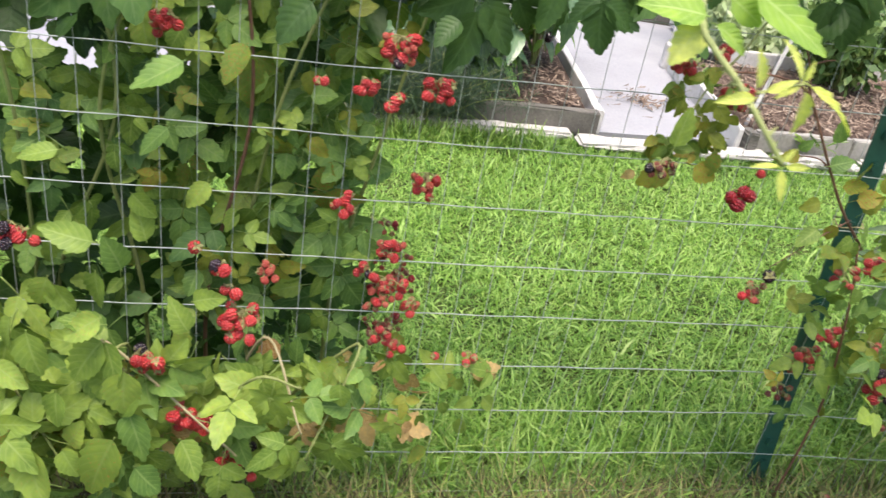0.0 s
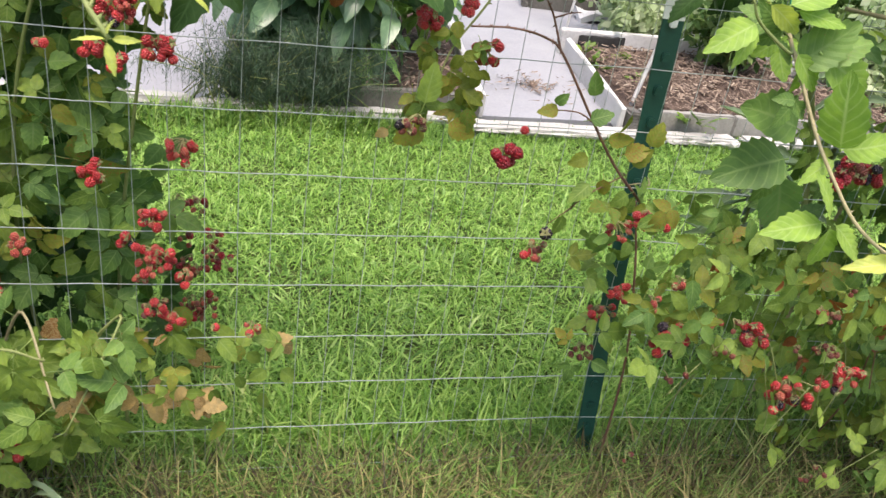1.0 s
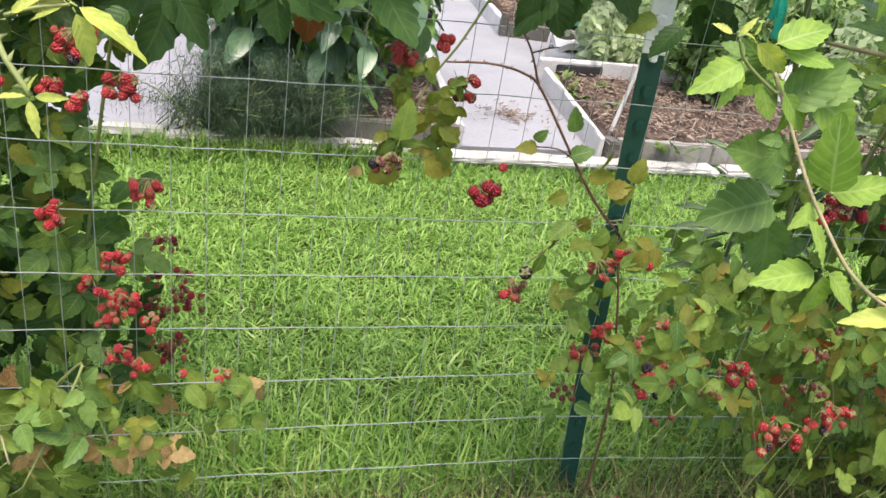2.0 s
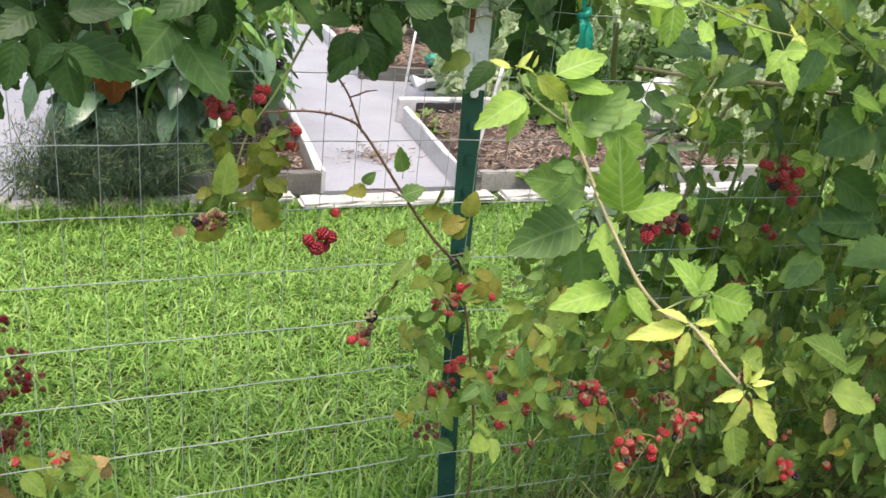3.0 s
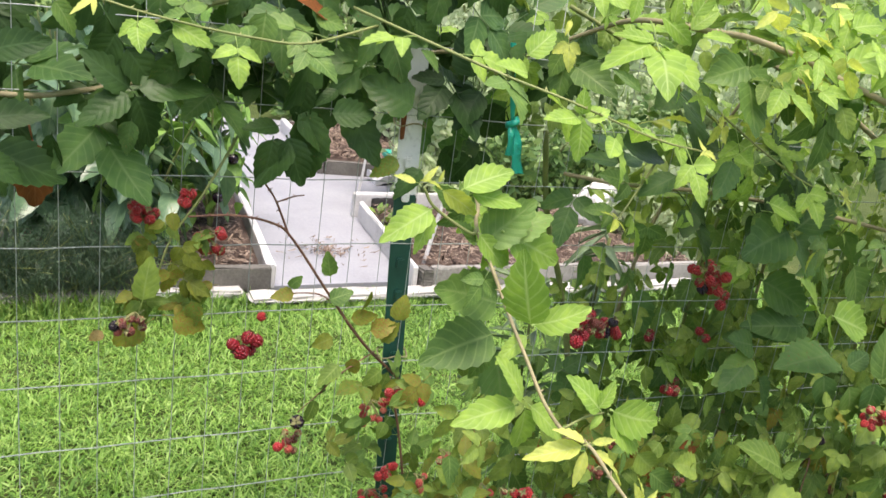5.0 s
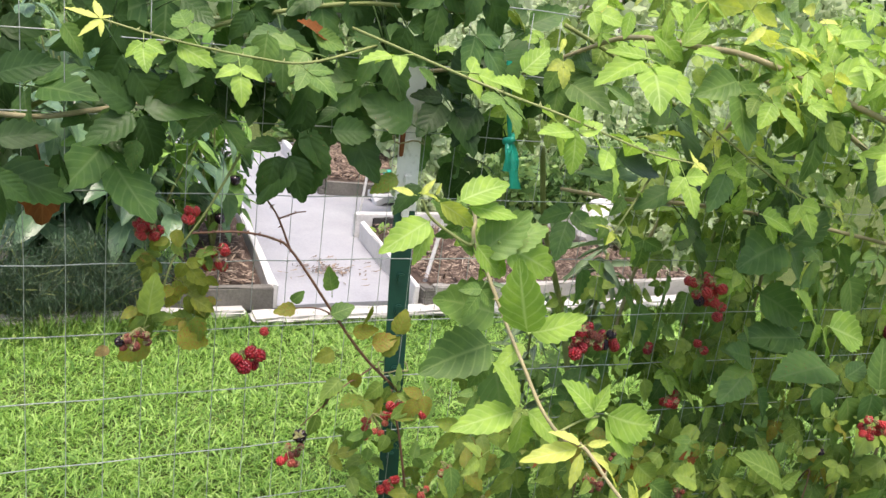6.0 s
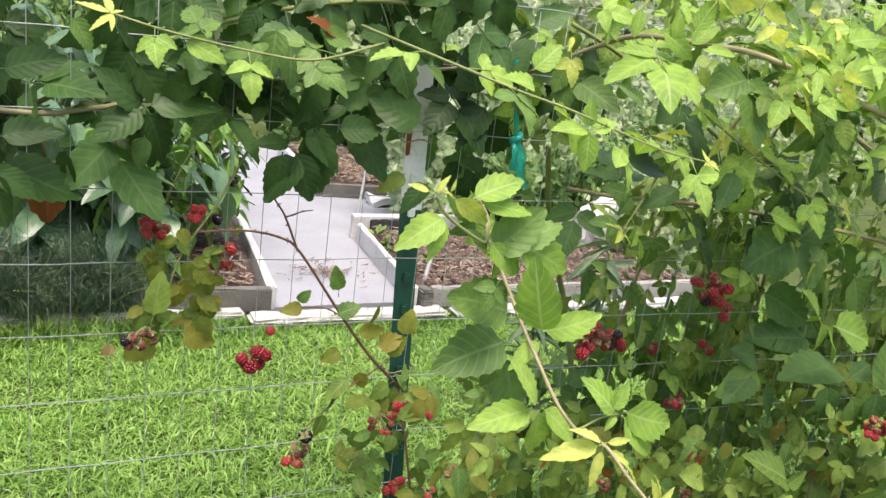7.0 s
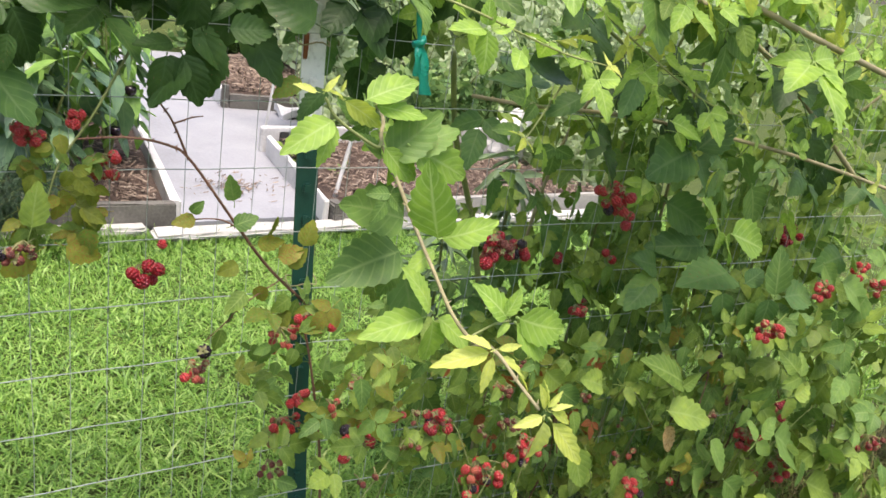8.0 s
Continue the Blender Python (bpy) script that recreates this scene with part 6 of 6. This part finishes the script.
for x, y, z, sp, mix in (
        (1.07, -0.3, 0.57, 0.032, [("red", 7), ("pink", 1)]), (1.131, -0.282, 0.312, 0.032, [("red", 7), ("black", 1), ("pink", 1)]), (1.230, -0.260, 0.349, 0.028, [("ripe", 3), ("pink", 4)]),
        (1.275, -0.250, 0.617, 0.027, [("red", 5), ("pink", 2)]), (1.2, -0.33, 0.25, 0.03, [("red", 4), ("pink", 2)]), (1.561, -0.314, 0.223, 0.041, [("ripe", 4), ("withered", 4)]),
        (1.185, -0.293, 0.206, 0.020, [("red", 3)]), (1.443, -0.314, 0.155, 0.020, [("red", 2)]), (0.564, -0.260, 0.395, 0.033, [("red", 7), ("pink", 2), ("black", 1)]),
        (0.478, -0.260, 0.363, 0.044, [("red", 10), ("black", 2), ("pink", 3)]), (0.410, -0.207, 0.449, 0.024, [("red", 5), ("ripe", 3), ("black", 1)]), (0.748, -0.121, 0.564, 0.013, [("red", 2)]),
        (0.827, -0.282, 0.262, 0.024, [("red", 4), ("black", 1)]), (0.936, -0.282, 0.248, 0.009, [("red", 1)]), (1.056, -0.228, 0.490, 0.009, [("black", 1)]),
        (0.838, -0.250, 0.324, 0.009, [("pink", 2)]), (1.455, -0.207, 0.628, 0.024, [("red", 4)]), (1.502, -0.228, 0.589, 0.025, [("red", 4)])):
    berry_cluster(bush_right, (x, y, z), sp, mix, int(abs(x) * 1000 + z * 7000), 0.0095)
for x, y, z, sp, mix in (
        (0.285, -0.175, 0.414, 0.033, [("red", 8), ("black", 2), ("pink", 2)]), (0.352, -0.175, 0.453, 0.013, [("pink", 3)]), (0.461, -0.164, 0.519, 0.011, [("pink", 2)]),
        (0.252, -0.153, 0.470, 0.011, [("pink", 3)]), (0.290, -0.143, 0.498, 0.009, [("pink", 2)]), (0.522, -0.207, 0.491, 0.009, [("pink", 2)])):
    berry_cluster(bush_right, (x, y, z), sp, mix, int(abs(x) * 1000 + z * 7000), 0.0095)
for x, y, z, sp, mix in ((0.72, -0.175, 0.8, 0.036, [("red", 10), ("black", 1)]), (0.77, -0.165, 0.76, 0.014, [("red", 2)]), (0.475, -0.19, 0.735, 0.03, [("withered", 3), ("ripe", 5), ("black", 1)]), (0.54, -0.17, 0.725, 0.024, [("ripe", 3), ("withered", 2), ("black", 2)]), (0.836, -0.070, 0.647, 0.012, [("red", 2)]), (0.763, -0.020, 0.631, 0.014, [("ripe", 2)]), (0.821, -0.040, 0.517, 0.02, [("red", 3)]), (1.417, -0.050, 0.648, 0.028, [("ripe", 6)])):
    berry_cluster(bush_dark, (x, y, z), sp, mix, int(abs(x) * 1000 + z * 7000), 0.0105)


# ---- plants in the garden behind ----
def pepper_plant(at, high, spread, seed, colours, label, leaf=0.1, count=245):
    p = thing("pepper_plant", at, label, "pepper plant", "pepper plants in the bed")
    rng = random.Random(seed)
    base = Vector(at)
    for _ in range(7):
        tip = base + Vector((rng.uniform(-1, 1) * spread, rng.uniform(-1, 1) * spread, high * rng.uniform(0.45, 1.0)))
        line = spline([base, base.lerp(tip, 0.4) + Vector((0, 0, 0.08)), tip], 9)
        vs, fs = tube(line, 0.007, 0.003, 6)
        part("stem", mesh_of("stem", vs, fs, CANE_GREEN), None, p)
        for _k in range(count // 7):
            q = line[rng.randrange(2, 9)] + Vector((0, 0, 0.06)) + Vector((rng.gauss(0, 0.06), rng.gauss(0, 0.06), rng.gauss(0, 0.06)))
            a = rng.uniform(0, 6.283)
            add_leaf(p, q, (math.cos(a), math.sin(a), rng.uniform(-1.6, 0.0)), (math.cos(a) * 0.5, math.sin(a) * 0.5, 0.9), leaf * rng.uniform(0.7, 1.2), "pepper", rng.choice(colours), rng)
    return p


pepper_plant((-0.22, 2.45, 0.05), 0.8, 0.16, 706, ["pepper"], "dark green pepper plant in the middle of the bed", 0.14)
pepper_plant((-0.2, 2.1, 0.05), 0.85, 0.2, 701, ["pepper"], "dark green pepper plant in the raised bed", 0.17, 200)
pepper_plant((0.1, 2.15, 0.05), 0.85, 0.2, 702, ["pepper", "pepper", "pepper_light"], "dark green pepper plant in the raised bed", 0.16, 200)
bright = pepper_plant((0.4, 2.4, 0.05), 0.74, 0.16, 703, ["pepper_light", "pepper_light", "pepper"], "bright green pepper plant in the raised bed", 0.095)
for k, (fx, fy, fz) in enumerate(((0.462, 2.3, 0.406), (0.4, 2.26, 0.25), (0.33, 2.3, 0.3))):
    bm = bmesh.new()
    bmesh.ops.create_uvsphere(bm, u_segments=14, v_segments=10, radius=0.023)
    for v in bm.verts:
        v.co.z = v.co.z * 1.15 - (0.006 if v.co.z > 0.018 else 0.0)
    fruit = part("fruit", bm, BERRY["black"], bright, "glossy black round pepper", pose(fx, fy, fz))
    smooth(fruit.data)
pepper_plant((0.22, 2.7, 0.05), 0.9, 0.22, 704, ["pepper", "pepper_light"], "tall pepper plant at the back of the bed", 0.12, 140)
pepper_plant((-0.15, 2.75, 0.05), 0.9, 0.22, 705, ["pepper"], "tall dark pepper plant at the back of the bed", 0.13, 140)


def feathery(at, seed, n=9000):
    g = np.random.default_rng(seed)
    p = thing("feathery_plant", at, "wispy fine-leaved plant at the corner of the bed", "plant")
    rng = random.Random(seed)
    vs_all = []
    for k in range(26):
        tip = Vector(at) + Vector((rng.gauss(0, 0.14), rng.gauss(0, 0.07) - 0.04, rng.triangular(0.06, 0.36, 0.16)))
        line = spline([Vector(at) + Vector((rng.gauss(0, 0.09), rng.gauss(0, 0.05), 0)), Vector(at).lerp(tip, 0.5) + Vector((0, 0, 0.04)), tip], 8)
        vs, fs = tube(line, 0.003, 0.0012, 4)
        part("stem", mesh_of("stem", vs, fs, CANE_GREEN), None, p)
        vs_all += [line[i] for i in range(2, 8)]
    c = np.array([tuple(v) for v in vs_all])
    r = c[g.integers(0, len(c), n)] + g.normal(0, 0.03, (n, 3))
    d = g.normal(0, 1, (n, 3)) * np.array([0.7, 0.7, 1.0]) + np.array([0, 0, -0.9])
    d /= np.linalg.norm(d, axis=1)[:, None]
    s = np.cross(d, g.normal(0, 1, (n, 3)))
    s /= np.linalg.norm(s, axis=1)[:, None] + 1e-6
    ln = g.uniform(0.02, 0.07, n)[:, None]
    v = np.stack([r - s * 0.001, r + s * 0.001, r + d * ln], 1).reshape(-1, 3)
    v[:, 2] = np.maximum(v[:, 2], 0.03)
    ob = part("foliage", big_mesh("foliage", v, np.zeros((0, 4), int), np.arange(n * 3).reshape(-1, 3), FERN), None, p)
    ob["kind"] = "stuff"


feathery((-0.32, 1.84, 0.0), 91, 7000)
feathery((-0.1, 1.84, 0.0), 92, 7000)
feathery((-0.46, 1.86, 0.0), 93, 1800)


def leafy_mass(name, at, radius, high, n, leaf, material, seed, label, category, trunk=0.0):
    """A shrub or small tree: stems or a trunk with limbs, and a loose crown of clumped leaves."""
    g, rng = np.random.default_rng(seed), random.Random(seed)
    p = thing(name, at, label, category)
    base = Vector(at)
    ends = []
    stems = 5 if trunk else 9
    if trunk:
        line = spline([base, base + Vector((rng.uniform(-0.1, 0.1), 0, trunk * 0.5)), base + Vector((rng.uniform(-0.2, 0.2), 0, trunk))], 8)
        vs, fs = tube(line, trunk * 0.06, trunk * 0.035, 8)
        part("trunk", mesh_of("trunk", vs, fs, BARK), None, p)
        base = line[-1]
    for _ in range(stems + 2):
        a, e = rng.uniform(0, 6.283), rng.uniform(0.15, 1.0)
        tip = base + Vector((math.cos(a) * radius * (1 - 0.3 * e) * rng.uniform(0.5, 1), math.sin(a) * radius * (1 - 0.3 * e) * rng.uniform(0.5, 1), (high - trunk) * e))
        line = spline([base, base.lerp(tip, 0.5) + Vector((0, 0, 0.1 * high)), tip], 7)
        vs, fs = tube(line, 0.012 * high + 0.004, 0.003 * high + 0.002, 5)
        part("limb" if trunk else "stem", mesh_of("limb", vs, fs, BARK if trunk else CANE_GREEN), None, p)
        ends += line[2:]
    c = np.array([tuple(v) for v in ends])
    r = c[g.integers(0, len(c), n)] + g.normal(0, 0.13 * radius, (n, 3))
    d = g.normal(0, 1, (n, 3)) + np.array([0, 0, -0.4])
    d /= np.linalg.norm(d, axis=1)[:, None]
    s = np.cross(d, g.normal(0, 1, (n, 3)))
    s /= np.linalg.norm(s, axis=1)[:, None] + 1e-6
    ln = leaf * g.uniform(0.6, 1.3, n)[:, None]
    v = np.stack([r, r + d * ln * 0.5 - s * ln * 0.25, r + d * ln, r + d * ln * 0.5 + s * ln * 0.25], 1).reshape(-1, 3)
    v[:, 2] = np.maximum(v[:, 2], 0.02)
    ob = part("crown", big_mesh("crown", v, np.arange(n * 4).reshape(-1, 4), np.zeros((0, 3), int), material), None, p)
    ob["kind"] = "stuff"


leafy_mass("garden_shrub", (2.0, 2.5, 0.05), 0.32, 0.52, 2500, 0.06, FAR_LEAF, 801, "green vegetable plants in the bare bed", "shrub")
leafy_mass("garden_shrub", (3.2, 2.95, 0.0), 0.45, 0.7, 3500, 0.07, FAR_LEAF, 802, "green vegetable plants in the bare bed", "shrub")
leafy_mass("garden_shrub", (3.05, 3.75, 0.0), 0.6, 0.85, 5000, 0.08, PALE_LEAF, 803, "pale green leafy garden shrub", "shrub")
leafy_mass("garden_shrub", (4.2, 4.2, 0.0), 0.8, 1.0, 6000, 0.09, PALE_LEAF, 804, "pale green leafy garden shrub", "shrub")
leafy_mass("garden_shrub", (2.2, 5.9, 0.0), 0.8, 0.9, 5000, 0.09, FAR_LEAF, 805, "green garden shrub beyond the beds", "shrub")
leafy_mass("garden_shrub", (0.1, 6.6, 0.0), 1.0, 1.1, 6000, 0.09, FAR_LEAF, 806, "green garden shrub beyond the beds", "shrub")
leafy_mass("garden_shrub", (-2.2, 5.4, 0.0), 1.0, 1.1, 6000, 0.09, FAR_LEAF, 807, "green garden shrub beyond the beds", "shrub")
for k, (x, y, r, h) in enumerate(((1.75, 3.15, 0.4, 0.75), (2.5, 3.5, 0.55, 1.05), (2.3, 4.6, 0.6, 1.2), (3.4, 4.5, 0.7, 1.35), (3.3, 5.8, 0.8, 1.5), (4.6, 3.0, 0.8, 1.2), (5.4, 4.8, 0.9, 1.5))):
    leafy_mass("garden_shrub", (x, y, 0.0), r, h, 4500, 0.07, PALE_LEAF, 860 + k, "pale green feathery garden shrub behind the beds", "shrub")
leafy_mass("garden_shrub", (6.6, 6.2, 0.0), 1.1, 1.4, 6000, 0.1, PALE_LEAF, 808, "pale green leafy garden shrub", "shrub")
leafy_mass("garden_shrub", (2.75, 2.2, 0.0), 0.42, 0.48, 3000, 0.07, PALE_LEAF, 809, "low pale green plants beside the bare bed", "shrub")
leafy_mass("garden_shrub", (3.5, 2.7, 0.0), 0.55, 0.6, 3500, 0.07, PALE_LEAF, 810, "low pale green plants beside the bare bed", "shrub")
leafy_mass("garden_shrub", (2.85, 3.2, 0.0), 0.45, 0.52, 3000, 0.07, FAR_LEAF, 811, "low green plants beside the bare bed", "shrub")
for i in range(11):
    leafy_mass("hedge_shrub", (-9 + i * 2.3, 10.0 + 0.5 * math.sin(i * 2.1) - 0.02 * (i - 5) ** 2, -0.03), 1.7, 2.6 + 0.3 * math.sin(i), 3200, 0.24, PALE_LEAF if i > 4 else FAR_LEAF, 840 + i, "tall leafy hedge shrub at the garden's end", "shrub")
for i, (x, y, r, h) in enumerate(((-9, 14, 2.6, 6), (-4, 16, 2.8, 6.5), (1, 17, 2.6, 6), (6, 16, 2.8, 6.5), (11, 14, 2.8, 6.2), (16, 11, 2.8, 6), (-14, 10, 2.8, 6), (20, 6, 2.8, 6))):
    leafy_mass("tree", (x, y, -0.05), r, h, 5000, 0.42, FAR_LEAF, 820 + i, "leafy green tree at the end of the garden", "tree", 1.6)

# strappy grey-green plant behind the wire mesh
strap = thing("strappy_plant", (0.86, 0.33, 0), "grey-green plant with narrow pointed leaves behind the fence", "plant")
rng = random.Random(95)
g_line = cane(strap, [(0.86, 0.33, -0.02), (0.87, 0.32, 0.35), (0.88, 0.3, 0.72)], 0.006, 0.004, CANE_GREEN, 96, 0.0, "stem")
vs, fs = tube(spline([(0.72, 0.3, -0.02), (0.71, 0.3, 0.3), (0.7, 0.29, 0.62)], 8), 0.005, 0.003, 6)
part("stem", mesh_of("stem", vs, fs, CANE_GREEN), None, strap)
narrow = leaf_mesh("leaf", 97, [(0, 0.0, 1.0)], 0.02, teeth=0.0, pleat=0.0)
for v in narrow.vertices:
    v.co.x *= 0.22
narrow.materials.append(LEAF["silver"])
for k in range(90):
    x0 = rng.choice([0.7, 0.88])
    q = Vector((x0 + rng.gauss(0, 0.01), 0.3, rng.uniform(0.3, 0.75 if x0 > 0.8 else 0.62)))
    a = rng.uniform(0, 6.283)
    part("leaf", narrow, None, strap, "", aim(q, (math.cos(a), math.sin(a), rng.uniform(-0.5, 0.7)), (0, -0.3, 1), rng.uniform(0.08, 0.14)))

# weeds along the side of the bare bed
for k, (x, y, h) in enumerate(((1.27, 2.66, 0.06), (1.28, 2.52, 0.055), (1.34, 2.7, 0.05), (1.26, 2.4, 0.045), (1.48, 2.6, 0.055), (1.42, 2.3, 0.04), (1.4, 1.77, 0.05), (1.47, 1.76, 0.06))):
    weed = thing("weed", (x, y, 0.06), "small green weed in the bare bed", "weed", "weeds in the bed")
    w_rng = random.Random(880 + k)
    for _n in range(9):
        a = w_rng.uniform(0, 6.283)
        add_leaf(weed, (x + w_rng.gauss(0, 0.01), y + w_rng.gauss(0, 0.01), 0.055), (math.cos(a), math.sin(a), w_rng.uniform(0.3, 1.2)), (-math.cos(a), -math.sin(a), 1), h * w_rng.uniform(0.7, 1.3), "pepper", w_rng.choice(["low", "mid"]), w_rng)

# small things by the far bed
tray = thing("plastic_tray", (1.83, 3.72, 0), "teal plastic tray on the far bed edge", "tray")
bm = rounded_box(0.2, 0.14, 0.05, 0.012)
part("body", bm, TEAL_PLASTIC, tray, "", pose(1.84, 3.76, 0.1, 0, 0, -8))
bag = thing("white_sheet", (1.75, 3.56, 0), "crumpled white plastic sheet by the far bed", "plastic sheet")
bm = bmesh.new()
bmesh.ops.create_grid(bm, x_segments=16, y_segments=10, size=0.5)
for v in bm.verts:
    x, y = v.co.x * 0.42, v.co.y * 0.16
    v.co = Vector((1.78 + x, 3.53 + y, 0.05 + 0.05 * noise.noise(Vector((x * 9, y * 9, 1)))))
ext = bmesh.ops.extrude_face_region(bm, geom=bm.faces[:])
bmesh.ops.translate(bm, verts=[g for g in ext["geom"] if isinstance(g, bmesh.types.BMVert)], vec=(0, 0, -0.04))
part("sheet", bm, WHITE_BOARD, bag)
bag = thing("plastic_bag", (2.54, 2.47, 0.0), "crumpled white plastic bag standing among garden plants", "plastic bag")
bm = bmesh.new()
bmesh.ops.create_icosphere(bm, subdivisions=4, radius=1.0)
for v in bm.verts:
    c = v.co.copy()
    k = 1.0 + 0.22 * noise.noise(c * 1.7) + 0.12 * abs(noise.noise(c * 5.0)) + 0.05 * noise.noise(c * 13.0)
    v.co = Vector((2.54 + c.x * 0.17 * k * (1.05 - 0.3 * c.z), 2.47 + c.y * 0.11 * k, 0.17 + max(-0.17, c.z * 0.17 * k)))
part("sack", bm, WHITE_BOARD, bag)
